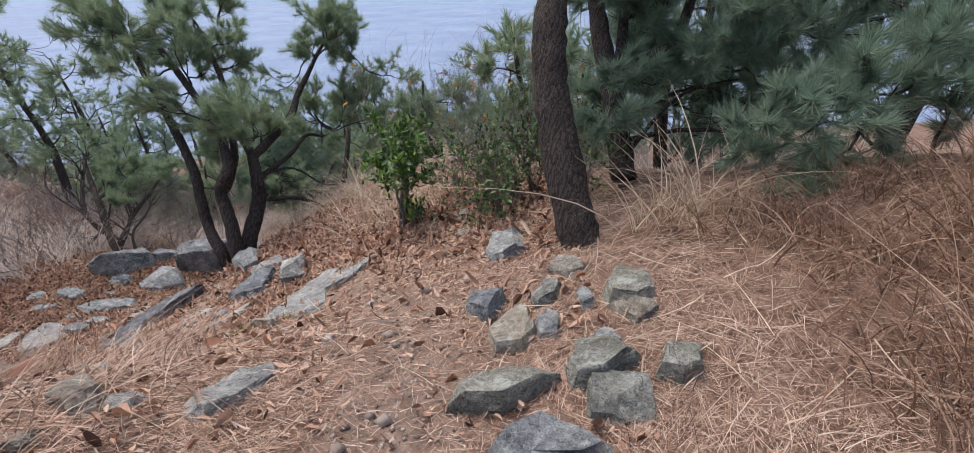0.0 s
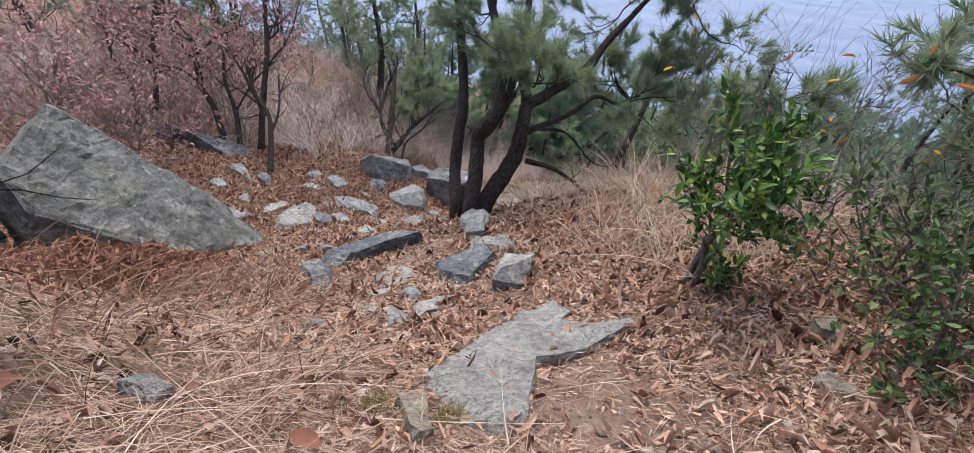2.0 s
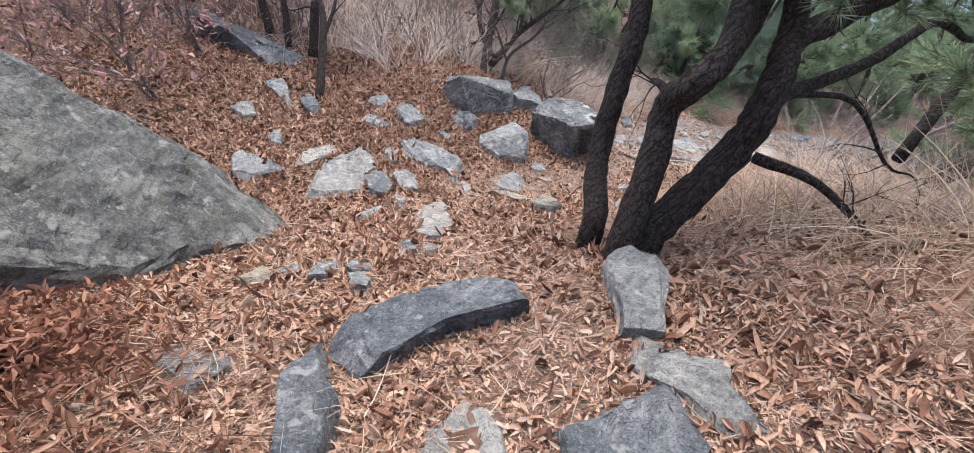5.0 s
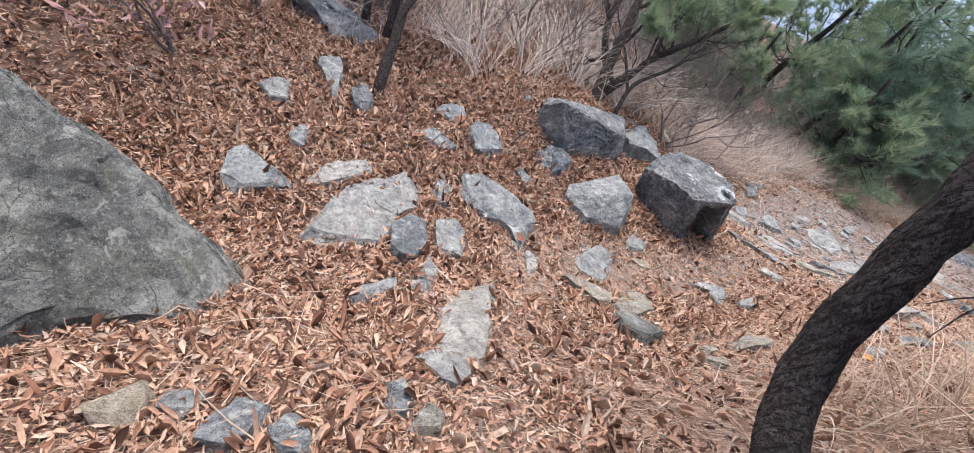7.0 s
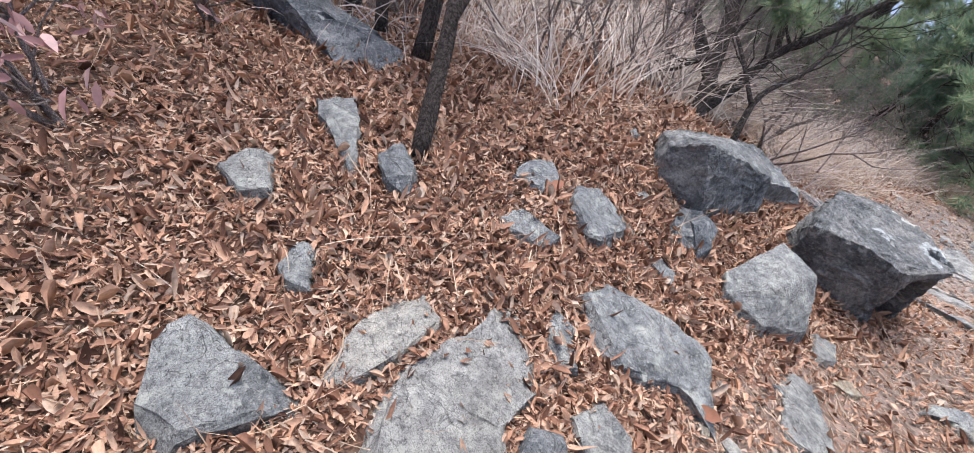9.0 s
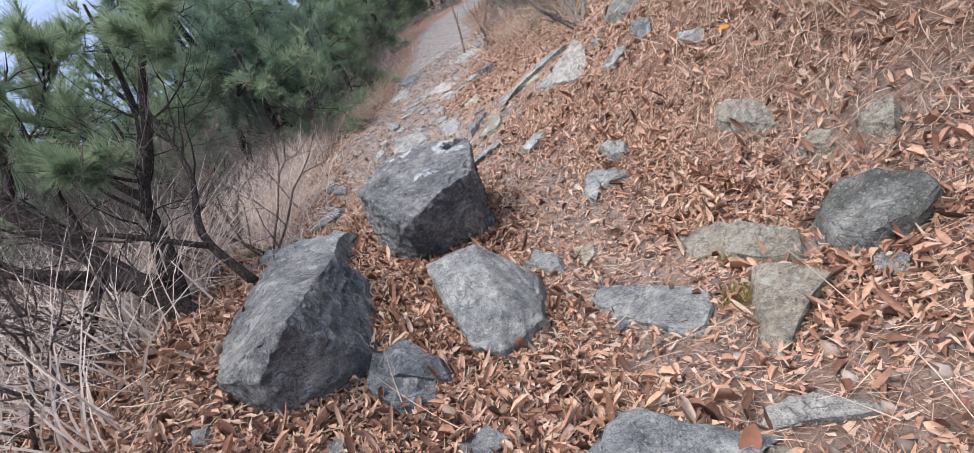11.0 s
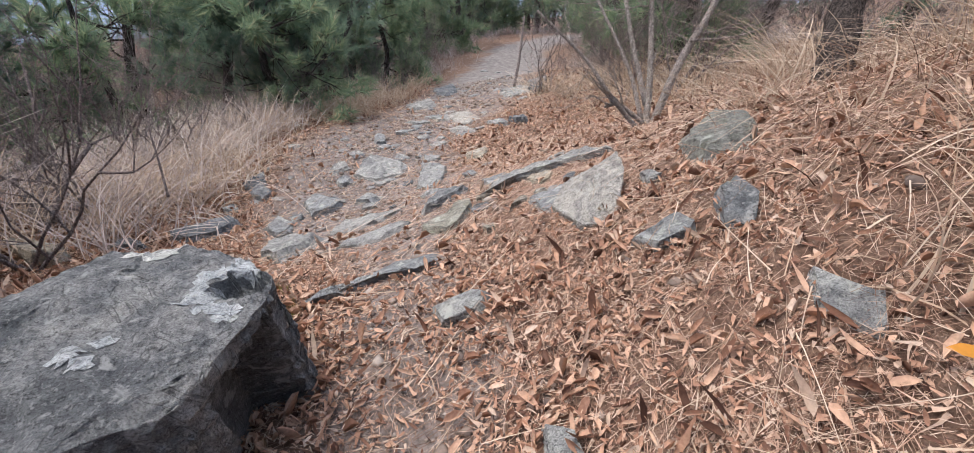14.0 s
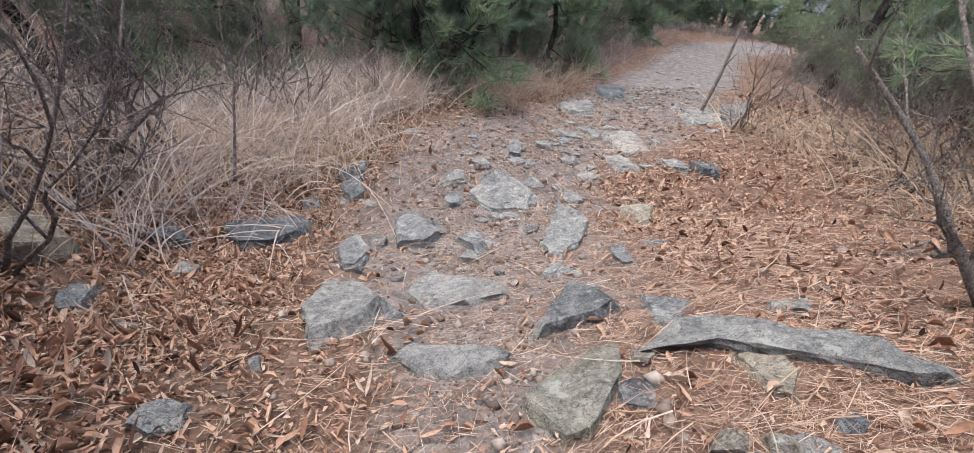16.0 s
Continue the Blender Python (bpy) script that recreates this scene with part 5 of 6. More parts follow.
PINE_A = bg_pine("grey-green pine on the wooded slope", -10.6, 12.4, 4.0, (-0.08, 0.12), n=12, count=14)
PINE_B = bg_pine("dense dark green pine on the wooded slope", 3.5, 4.0, 3.0, (0.05, 0.1), NEEDLE_DARK, 11, 0.6, 3, 13)
PINE_C = bg_pine("low spreading pine below the path", -1.2, 8.2, 2.0, (0.0, 0.15), NEEDLE_GREEN, 11, 0.6, 3, 14)
for src, x, y, turn, s in (
        (PINE_B, 4.4, 2.2, 80, 1.0), (PINE_B, 2.0, 5.2, 200, 1.0), (PINE_B, 3.0, 6.4, 130, 1.2), (PINE_A, -10.5, 10.5, 70, 1.0),
        (PINE_B, -8.6, 15.5, 20, 1.2), (PINE_B, -11.5, 14.5, 290, 1.2), (PINE_B, -4.6, 18.5, 150, 1.2),
        (PINE_B, -7.6, 18.6, 240, 1.3), (PINE_A, -0.6, 17.5, 30, 1.0), (PINE_B, -0.9, 14.2, 310, 0.9), (PINE_C, 0.6, 6.6, 90, 1.0),
        (PINE_C, -3.6, 9.0 + 8.6, 180, 1.2), (PINE_A, -5.0, 22.5, 100, 1.2), (PINE_A, -12.5, 7.5, 250, 1.0), (PINE_A, -10.0, 18.5, 210, 1.2),
        (PINE_A, 1.8, 9.5, 190, 1.0), (PINE_A, 0.5, 21.0, 280, 1.2),
        (PINE_A, -14.5, 12.5, 40, 1.1), (PINE_B, -14.0, 18.0, 140, 1.3), (PINE_B, 0.8, 12.0, 20, 1.0), (PINE_A, -3.2, 26.0, 75, 1.3), (PINE_A, 4.5, 8.0, 20, 1.1), (PINE_B, -1.2, 19.5, 20, 1.2), (PINE_A, -7.0, 25.0, 10, 1.4), (PINE_B, -11.5, 21.5, 60, 1.4), (PINE_A, 2.5, 16.5, 80, 1.3), (PINE_C, -3.4, 19.6, 0, 1.2), (PINE_C, -1.4, 18.6, 120, 1.1), (PINE_C, -0.2, 16.2, 240, 1.0), (PINE_C, -5.8, 18.2, 60, 1.1), (PINE_C, -2.4, 22.0, 200, 1.4), (PINE_C, -7.6, 16.6, 300, 1.1), (PINE_C, -9.8, 14.2, 20, 1.2), (PINE_C, -10.6, 12.0, 110, 1.2), (PINE_C, -1.3, 13.2, 40, 1.0), (PINE_C, -0.7, 15.4, 170, 1.1), (PINE_C, 0.4, 17.8, 260, 1.3), (PINE_A, -8.3, 17.2, 95, 1.2), (PINE_C, -7.4, 14.9, 150, 1.2), (PINE_B, -6.7, 19.6, 200, 1.3), (PINE_A, -10.6, 16.4, 260, 1.2), (PINE_C, -5.9, 20.6, 30, 1.5), (PINE_B, 2.6, 33.5, 40, 1.5), (PINE_B, -0.6, 35.0, 170, 1.6), (PINE_B, 5.2, 35.5, 90, 1.6), (PINE_B, 2.2, 37.5, 220, 1.7), (PINE_B, -3.6, 33.0, 300, 1.6), (PINE_B, 0.8, 24.0, 60, 1.3), (PINE_B, 2.2, 27.5, 10, 1.4), (PINE_C, -4.6, 24.0, 80, 1.6), (PINE_C, 1.0, 29.0, 150, 1.8), (PINE_C, -3.4, 28.5, 250, 1.8), (PINE_C, 2.8, 31.5, 10, 2.0), (PINE_C, -1.6, 32.5, 100, 2.0), (PINE_C, 0.6, 34.0, 190, 2.2), (PINE_C, -4.2, 31.5, 290, 2.0), (PINE_C, 1.4, 22.0, 340, 1.5), (PINE_C, 2.8, 25.0, 60, 1.6)):
    if float(off_trail(x, y)) < 1.7:
        continue
    c = copy_thing(src, pose(x, y, gz(x, y), 0, 9 if 9 < y < 21 else 0, 0) @ pose(0, 0, 0, 0, 0, turn))
    c.scale = (s, s, s)

FAR_PINE = bg_pine("small pine in the far wood on the slope", -20, 22, 5.0, (0.05, 0.1), NEEDLE_DARK, 12, 1.2, 2, 14)
FAR = np.random.default_rng(5)
for i in range(80):
    x, y = (float(FAR.uniform(-38, 26)), float(FAR.uniform(23, 58))) if i < 55 else (float(FAR.uniform(-34, -13.5)), float(FAR.uniform(4, 30)))
    if abs(x + 19) < 2 and y < 26 or float(off_trail(x, y)) < 2.5:
        continue
    c = copy_thing(FAR_PINE, pose(x, y, gz(x, y), 0, 0, float(FAR.uniform(0, 360))))
    s = float(FAR.uniform(0.8, 1.5))
    c.scale = (s, s, s)

bank_pine = thing("pine_tree", *(-2.83, 8.87), "dark pine trunk standing above the bank", "tree")
t = Tubes()
limb(t, local(bank_pine, [(-2.27, 9.45, -3.43), (-2.14, 9.68, -3.22), (-1.91, 10.07, -2.89), (-1.36, 11.03, -2.11)]), 0.12, 0.09, 9, 6, 0.25)
limb(t, local(bank_pine, [(-1.99, 9.97, -2.95), (-1.55, 10.10, -2.68), (-0.90, 10.23, -2.51)]), 0.05, 0.02, 7, 5, 0.2)
part("trunk", t.mesh("trunk", BARK_DARK), bank_pine)


def bare_shrub(name_label, x, y, h, stems=5, r=0.014, bark=BARK_TWIG, level=3, leaves=None, leaf_n=0, spread=0.5):
    ob = thing("bare_shrub", x, y, name_label, "shrub", "bare shrubs in the undergrowth")
    tips = []
    for _ in range(stems):
        t = Tubes()
        d = Vector((rng.normal(0, spread), rng.normal(0, spread), 1.4))
        grow(t, Vector((rng.normal(0, 0.05), rng.normal(0, 0.05), -0.08)), d, h * 0.5, r, level, tips, 0.35, 0.45, (2, 3), 4, 0.62)
        part("stem", t.mesh("stem", bark), ob)
    if leaves:
        k = leaf_n
        ids = rng.integers(0, len(tips), k)
        p = np.array([tuple(tips[i][0]) for i in ids]) + rng.normal(0, 0.03, (k, 3))
        d = rng.normal(0, 1, (k, 3)) + np.array([0, 0, -0.3])
        d /= np.linalg.norm(d, axis=1, keepdims=True)
        part("foliage", leaf_blades("foliage", p, d, rng.normal(0, 1, (k, 3)) + np.array([0, 0, 1]), rng.uniform(0.05, 0.1, k), rng.uniform(0.018, 0.032, k), leaves), ob)
    return ob


SHRUB_A = bare_shrub("leafless grey-brown shrub with many fine twigs", -8.2, 7.2, 1.9)
SHRUB_B = bare_shrub("leafless thin-stemmed shrub in dry undergrowth", -9.0, 10.6, 1.5, 7, 0.01)
SHRUB_C = bare_shrub("bare shrub with a few dull red leaves", -7.6, 3.6, 2.1, 5, 0.016, BARK_TWIG, 3, LEAF_RED, 700)
SHRUB_D = bare_shrub("bare upright shrub with a few orange leaves", -0.4, 4.9, 1.7, 6, 0.01, BARK_TWIG, 3, LEAF_YELLOW, 14, 0.3)
spots = [(SHRUB_C, -8.5, 4.3), (SHRUB_C, -8.0, 2.7), (SHRUB_C, -9.3, 3.4), (SHRUB_C, -9.4, 5.8), (SHRUB_D, 0.1, 4.6), (SHRUB_D, -1.2, 5.6), (SHRUB_D, 0.6, 4.4),
         (SHRUB_A, -7.9, 6.4), (SHRUB_A, -7.5, 9.4), (SHRUB_B, -7.6, 8.8), (SHRUB_B, -7.9, 7.7), (SHRUB_A, -8.3, 9.9), (SHRUB_A, -8.0, 11.0), (SHRUB_B, -7.9, 12.3),
         (SHRUB_B, -7.3, 13.2), (SHRUB_A, -8.8, 12.8), (SHRUB_A, -2.0, 11.6), (SHRUB_B, -2.4, 12.6), (SHRUB_A, -1.6, 13.0), (SHRUB_A, -1.2, 10.8), (SHRUB_B, -3.0, 13.8),
         (SHRUB_A, -2.5, 11.9), (SHRUB_B, -2.2, 12.9), (SHRUB_A, -1.9, 14.0), (SHRUB_B, -1.6, 15.2), (SHRUB_B, -1.3, 12.2), (SHRUB_A, -0.9, 13.4), (SHRUB_A, -1.0, 16.4), (SHRUB_B, -6.9, 14.4), (SHRUB_A, -6.5, 15.4), (SHRUB_B, -5.9, 16.4), (SHRUB_B, -5.3, 17.4)]
SPREAD = np.random.default_rng(21)
while len(spots) < 210:
    x, y = SPREAD.uniform(-17, 5), SPREAD.uniform(1.0, 30)
    d = float(off_trail(x, y))
    east = x > -4.2 and y > 5.5 and y < 12
    if d < 2.1 or (y < 4.5 and x > -7.4) or (east and d < 4.5) or (x < -5.5 and y < 6.5 and d < 3.6) or (y < 8.5 and -8.4 < x < -6 and d < 3.0):
        continue
    spots.append(((SHRUB_A, SHRUB_B, SHRUB_A, SHRUB_C if y < 9 and x < -7 else SHRUB_B)[int(SPREAD.integers(0, 4))], x, y))
for i, (src, x, y) in enumerate(spots):
    c = copy_thing(src, pose(x, y, gz(x, y), 0, 0, float(SPREAD.uniform(0, 360))))
    s = float(SPREAD.uniform(0.75, 1.25))
    c.scale = (s, s, s)


def drawn_shrub(label, x, y, stems, bark, side=4, size=0.35, level=2, name="bare_shrub", leaves=0):
    ob = thing(name, x, y, label, "shrub" if name == "bare_shrub" else "tree")
    tips = []
    for pts, r0, r1 in stems:
        t = Tubes()
        line = limb(t, local(ob, pts), r0, r1, 7, 5, 0.2)
        for _ in range(side):
            i = int(rng.integers(len(line) // 3, len(line)))
            d = (line[min(i + 1, len(line) - 1)] - line[i - 1]).normalized()
            grow(t, line[i], d + rand_dir(0.7), size, r1 * 0.7, level, tips, 0.2, 0.5, (1, 3), 4, 0.65)
        part("stem", t.mesh("stem", bark), ob)
    if leaves:
        ids = rng.integers(0, len(tips), leaves)
        p = np.array([tuple(tips[i][0]) for i in ids]) + rng.normal(0, 0.07, (leaves, 3))
        d = rng.normal(0, 1, (leaves, 3)) + np.array([0, 0, -0.6])
        d /= np.linalg.norm(d, axis=1, keepdims=True)
        part("foliage", leaf_blades("foliage", p, d, rng.normal(0, 1, (leaves, 3)), rng.uniform(0.08, 0.15, leaves), rng.uniform(0.025, 0.045, leaves), LEAF_RED), ob, "withered dull red leaves")
    return ob


drawn_shrub("leafless pale-barked shrub with several crooked stems", *(-3.21, 9.98), [
    ([(-3.13, 10.06, -3.92), (-3.06, 10.29, -3.66), (-3.00, 10.61, -3.32), (-2.93, 10.98, -2.99), (-2.87, 11.39, -2.61)], 0.03, 0.012),
    ([(-3.05, 10.11, -3.87), (-2.83, 10.36, -3.52), (-2.55, 10.60, -3.20), (-2.29, 10.89, -2.89), (-2.06, 11.18, -2.59)], 0.036, 0.016),
    ([(-3.19, 10.07, -3.90), (-3.44, 10.17, -3.63), (-3.62, 10.37, -3.41), (-3.95, 10.59, -3.14)], 0.022, 0.008),
    ([(-3.15, 10.12, -3.85), (-3.17, 10.49, -3.59), (-3.31, 10.91, -3.27), (-3.42, 11.28, -3.00)], 0.02, 0.008),
    ([(-3.10, 10.21, -3.76), (-3.12, 10.64, -3.43), (-3.12, 11.07, -3.10), (-3.14, 11.49, -2.79)], 0.024, 0.01),
    ([(-2.74, 10.45, -3.36), (-2.41, 10.37, -3.31), (-2.11, 10.35, -3.20), (-1.92, 10.34, -3.07)], 0.01, 0.005),
    ([(-3.14, 10.09, -3.86), (-3.35, 10.16, -3.72), (-3.47, 10.13, -3.71)], 0.02, 0.014)], BARK_PALE)
drawn_shrub("slim bare tree rising from the leaf litter", *(-7.19, 5.03), [
    ([(-7.09, 4.99, -2.42), (-7.40, 5.28, -2.07), (-7.72, 5.52, -1.75), (-8.17, 5.61, -1.51), (-8.60, 5.85, -1.18)], 0.05, 0.025),
    ([(-7.47, 5.34, -1.98), (-7.67, 5.69, -1.67), (-8.08, 6.05, -1.27)], 0.025, 0.012)], BARK_DARK, 6, 0.5, name="bare_tree")
drawn_shrub("small dark-stemmed tree with withered red leaves", -9.1, 5.3, [
    ([(-8.78, 5.23, -2.35), (-9.10, 5.35, -1.93), (-9.50, 5.39, -1.54), (-9.91, 5.66, -1.02), (-10.60, 5.68, -0.60)], 0.06, 0.025),
    ([(-9.50, 5.39, -1.54), (-9.88, 5.26, -1.37), (-10.32, 5.03, -1.31), (-10.83, 4.96, -0.97)], 0.03, 0.012),
    ([(-9.72, 5.52, -1.18), (-9.50, 5.90, -0.88), (-9.18, 6.27, -0.67)], 0.03, 0.012)], BARK_DARK, 9, 0.6, 3, "small_tree", 1700)
drawn_shrub("dark leaning sapling with a few red leaves", -8.9, 5.6, [
    ([(-8.32, 5.26, -2.34), (-8.58, 5.44, -1.88), (-8.92, 5.56, -1.45), (-9.23, 5.82, -1.03)], 0.045, 0.02),
    ([(-8.58, 5.44, -1.88), (-8.51, 5.85, -1.42), (-8.36, 6.17, -1.14)], 0.02, 0.01)], BARK_DARK, 6, 0.5, 3, "small_tree", 500)
drawn_shrub("dark upright bare sapling on the leafy slope", -8.6, 5.8, [
    ([(-7.83, 5.33, -2.31), (-8.08, 5.69, -1.61), (-8.32, 6.07, -0.91), (-8.75, 6.46, -0.24), (-9.12, 6.90, 0.46)], 0.055, 0.03),
    ([(-8.03, 5.60, -1.78), (-8.41, 5.67, -1.37), (-8.75, 5.70, -1.03)], 0.025, 0.012),
    ([(-8.23, 5.93, -1.17), (-8.10, 6.37, -0.72), (-8.16, 6.67, -0.28)], 0.02, 0.01)], BARK_DARK, 7, 0.6, 3, "small_tree", 350)
drawn_shrub("dark twisted bare tree above the boulder", -9.6, 4.6, [
    ([(-9.84, 4.41, -2.15), (-10.18, 4.59, -1.62), (-10.64, 4.62, -1.20), (-10.91, 4.78, -0.76)], 0.05, 0.02),
    ([(-10.00, 4.72, -2.16), (-10.25, 5.05, -1.52), (-10.54, 5.29, -0.97), (-10.86, 5.64, -0.43)], 0.05, 0.025)], BARK_DARK, 8, 0.5, 3, "small_tree", 900)
drawn_shrub("bare forked tree among silver grass", *(-7.08, 7.58), [
    ([(-7.30, 7.60, -3.25), (-7.61, 8.02, -2.87), (-8.09, 8.63, -2.39), (-8.63, 9.31, -1.81)], 0.075, 0.045),
    ([(-6.98, 7.72, -3.10), (-7.11, 8.01, -2.81), (-7.07, 8.49, -2.63), (-7.17, 9.02, -2.32)], 0.03, 0.012),
    ([(-7.10, 7.93, -2.86), (-7.51, 8.10, -2.60), (-7.90, 8.21, -2.39)], 0.02, 0.01)], BARK_DARK, 5, 0.5, name="bare_tree")
drawn_shrub("thin bare sapling at the trail's lower edge", *(-7.65, 11.17), [
    ([(-7.15, 10.58, -4.60), (-7.21, 10.82, -4.32), (-7.26, 11.03, -4.09), (-7.23, 11.30, -3.87)], 0.012, 0.005),
    ([(-7.26, 11.02, -4.11), (-7.37, 11.16, -3.93), (-7.45, 11.33, -3.74)], 0.006, 0.003)], BARK_TWIG, 4, 0.25)
drawn_shrub("gnarled low bare tree below the trail", *(-7.72, 9.92), [
    ([(-7.95, 9.98, -4.60), (-7.85, 10.18, -4.48), (-7.77, 10.48, -4.29), (-7.62, 10.74, -4.13)], 0.045, 0.015),
    ([(-7.88, 10.15, -4.51), (-8.15, 10.49, -4.27), (-8.57, 10.73, -4.11), (-9.00, 10.98, -3.93)], 0.03, 0.012),
    ([(-7.86, 10.21, -4.46), (-8.00, 10.59, -4.21), (-8.06, 10.98, -3.97), (-8.21, 11.37, -3.71)], 0.025, 0.01)], BARK_TWIG, 7, 0.4)
drawn_shrub("dark bare tree leaning over silver grass", *(-7.63, 8.09), [
    ([(-7.51, 7.88, -3.14), (-7.52, 8.26, -2.93), (-7.42, 8.67, -2.70), (-7.34, 9.29, -2.42)], 0.025, 0.012),
    ([(-7.56, 8.05, -2.98), (-7.91, 8.18, -2.83), (-8.34, 8.49, -2.63), (-8.61, 8.92, -2.35), (-8.81, 9.39, -2.03)], 0.05, 0.035),
    ([(-8.34, 8.49, -2.63), (-8.83, 8.66, -2.42), (-9.26, 8.89, -2.17), (-9.50, 9.32, -1.88)], 0.025, 0.01),
    ([(-7.46, 8.47, -2.74), (-7.69, 8.78, -2.57), (-7.83, 9.16, -2.34)], 0.015, 0.006)], BARK_DARK, 6, 0.5, name="bare_tree")
stick = thing("dead_stick", *(-3.72, 12.46), "dead branch stuck upright in the trail", "stick")
t = Tubes()
limb(t, local(stick, [(-3.25, 14.73, -5.76), (-3.13, 15.02, -5.45), (-3.05, 15.27, -5.18), (-2.95, 15.59, -4.83)]), 0.03, 0.015, 6, 5, 0.25)
limb(t, local(stick, [(-3.09, 15.15, -5.31), (-2.96, 15.26, -5.12)]), 0.012, 0.006, 5, 3, 0.2)
part("branch", t.mesh("branch", BARK_TWIG), stick)


def leafy_shrub(label, x, y, h, stems, leaf_n, length, width, leaves, spread=0.35, name="evergreen_shrub", clear=None):
    ob = thing(name, x, y, label, "shrub")
    tips = []
    for _ in range(stems):
        t = Tubes()
        d = Vector((rng.normal(0, spread), rng.normal(0, spread), 1.2))
        foot = Vector((rng.normal(0, 0.03), rng.normal(0, 0.03), -0.06))
        if clear:
            fork = Vector(clear) + rand_dir(0.05)
            limb(t, [foot, foot.lerp(fork, 0.55) + rand_dir(0.02), fork], 0.02, 0.013, 6, 4)
            foot, d = fork, d + Vector((clear[0], clear[1], 0))
        grow(t, foot, d, h * 0.52, 0.013, 2, tips, 0.3, 0.4, (2, 4), 5, 0.6)
        part("stem", t.mesh("stem", BARK_TWIG), ob)
    ids = rng.integers(0, len(tips), leaf_n)
    p = np.array([tuple(tips[i][0]) for i in ids]) - np.array([tuple(tips[i][1]) for i in ids]) * rng.uniform(0, 0.2, (leaf_n, 1))
    d = np.array([tuple(tips[i][1]) for i in ids]) * 0.7 + rng.normal(0, 0.6, (leaf_n, 3))
    d /= np.linalg.norm(d, axis=1, keepdims=True)
    up = rng.normal(0, 0.4, (leaf_n, 3)) + np.array([0, 0, 1])
    part("foliage", leaf_blades("foliage", p, d, up, rng.uniform(0.7, 1.2, leaf_n) * length, rng.uniform(0.7, 1.2, leaf_n) * width, leaves, 0.2, 0.25), ob)
    return ob


leafy_shrub("bright green broad-leaved evergreen shrub beside the trail", -0.91, 4.03, 0.8, 6, 1500, 0.066, 0.027, LEAF_GREEN, 0.85, clear=(0.06, 0.05, 0.44))
leafy_shrub("low bright green sprout under the evergreen shrub", -0.72, 3.95, 0.4, 3, 140, 0.07, 0.03, LEAF_GREEN)
for x, y, h in ((0.1, 3.55, 0.9), (0.35, 3.85, 1.1), (-0.05, 4.1, 0.8), (0.62, 3.45, 0.9)):
    leafy_shrub("dark green small-leaved holly-like shrub in dry grass", x, y, h, 7, 760, 0.045, 0.022, LEAF_DARK, 0.55)

# ---- grass ----


def grass(name, label, clumps, material=STRAW, width=0.01):
    """Arched dry grass in clumps: x, y, radius, blades, length, lean."""
    ps, ds, bs, ls = [], [], [], []
    for x, y, rad, n, ln, lx, ly in clumps:
        n = int(n)
        px, py = x + rng.normal(0, rad, n), y + rng.normal(0, rad, n)
        ps.append(np.stack([px, py, ground(px, py) - 0.02], 1))
        a = rng.uniform(0, 2 * math.pi, n)
        o = rng.uniform(0.1, 0.75, n)
        d = np.stack([np.cos(a) * o + lx, np.sin(a) * o + ly, np.ones(n)], 1)
        d /= np.linalg.norm(d, axis=1, keepdims=True)
        ds.append(d)
        b = np.stack([np.cos(a) * 0.35 + lx + rng.normal(0, 0.15, n), np.sin(a) * 0.35 + ly + rng.normal(0, 0.15, n), -rng.uniform(0.1, 0.75, n)], 1)
        bs.append(b)
        ls.append(ln * rng.uniform(0.45, 1.15, n))
    p, d, b, ln = np.concatenate(ps), np.concatenate(ds), np.concatenate(bs), np.concatenate(ls)
    me = ribbons(name, p, d, b, ln, width * rng.uniform(0.5, 1.2, len(p)), material, 5)
    tagged(new(name, me), label, "grass", kind="stuff")


def zone(x0, x1, y0, y1, n, blades, ln, rad=0.1, lx=0.0, ly=0.1, keep=0.8):
    out = []
    while len(out) < n:
        x, y = rng.uniform(x0, x1), rng.uniform(y0, y1)
        if float(off_trail(x, y)) > keep:
            out.append((x, y, rad, blades, ln, lx + rng.normal(0, 0.15), ly + rng.normal(0, 0.15)))
    return out


grass("dry_grass", "tall straw-coloured grass with arching blades", zone(0.85, 1.35, 2.4, 2.95, 9, 14, 0.8)
      + zone(-8.6, -7.4, 8.6, 10.5, 18, 60, 0.7, 0.13)
      + zone(-9.0, -7.0, 11.0, 14.5, 50, 55, 0.7, 0.14, 0, 0, 1.4) + zone(-6.6, -4.9, 14.0, 17.0, 30, 50, 0.7, 0.14, 0, 0, 0.9) + zone(-2.2, -0.5, 8.6, 13.0, 34, 40, 0.75, 0.14, -0.25, 0, 1.8) + zone(-3.1, -1.6, 8.4, 9.7, 14, 34, 0.5, 0.12, -0.3, -0.1, 1.2) + zone(-3.0, -1.2, 10.6, 15.0, 46, 38, 0.5, 0.13, -0.25, 0, 1.25) + zone(-8.4, -6.6, 11.2, 14.0, 26, 38, 0.5, 0.13, 0.1, 0, 1.25)
      + zone(-5.0, 1.0, 5.4, 8.2, 60, 50, 0.6, 0.15, 0, 0.1, 1.2) + zone(-1.5, 0.4, 4.2, 5.6, 18, 50, 0.55, 0.15, 0, 0, 0.9) + zone(-14, -9.6, 3.0, 7.0, 40, 50, 0.7, 0.14, 0.1, 0, 2.4))
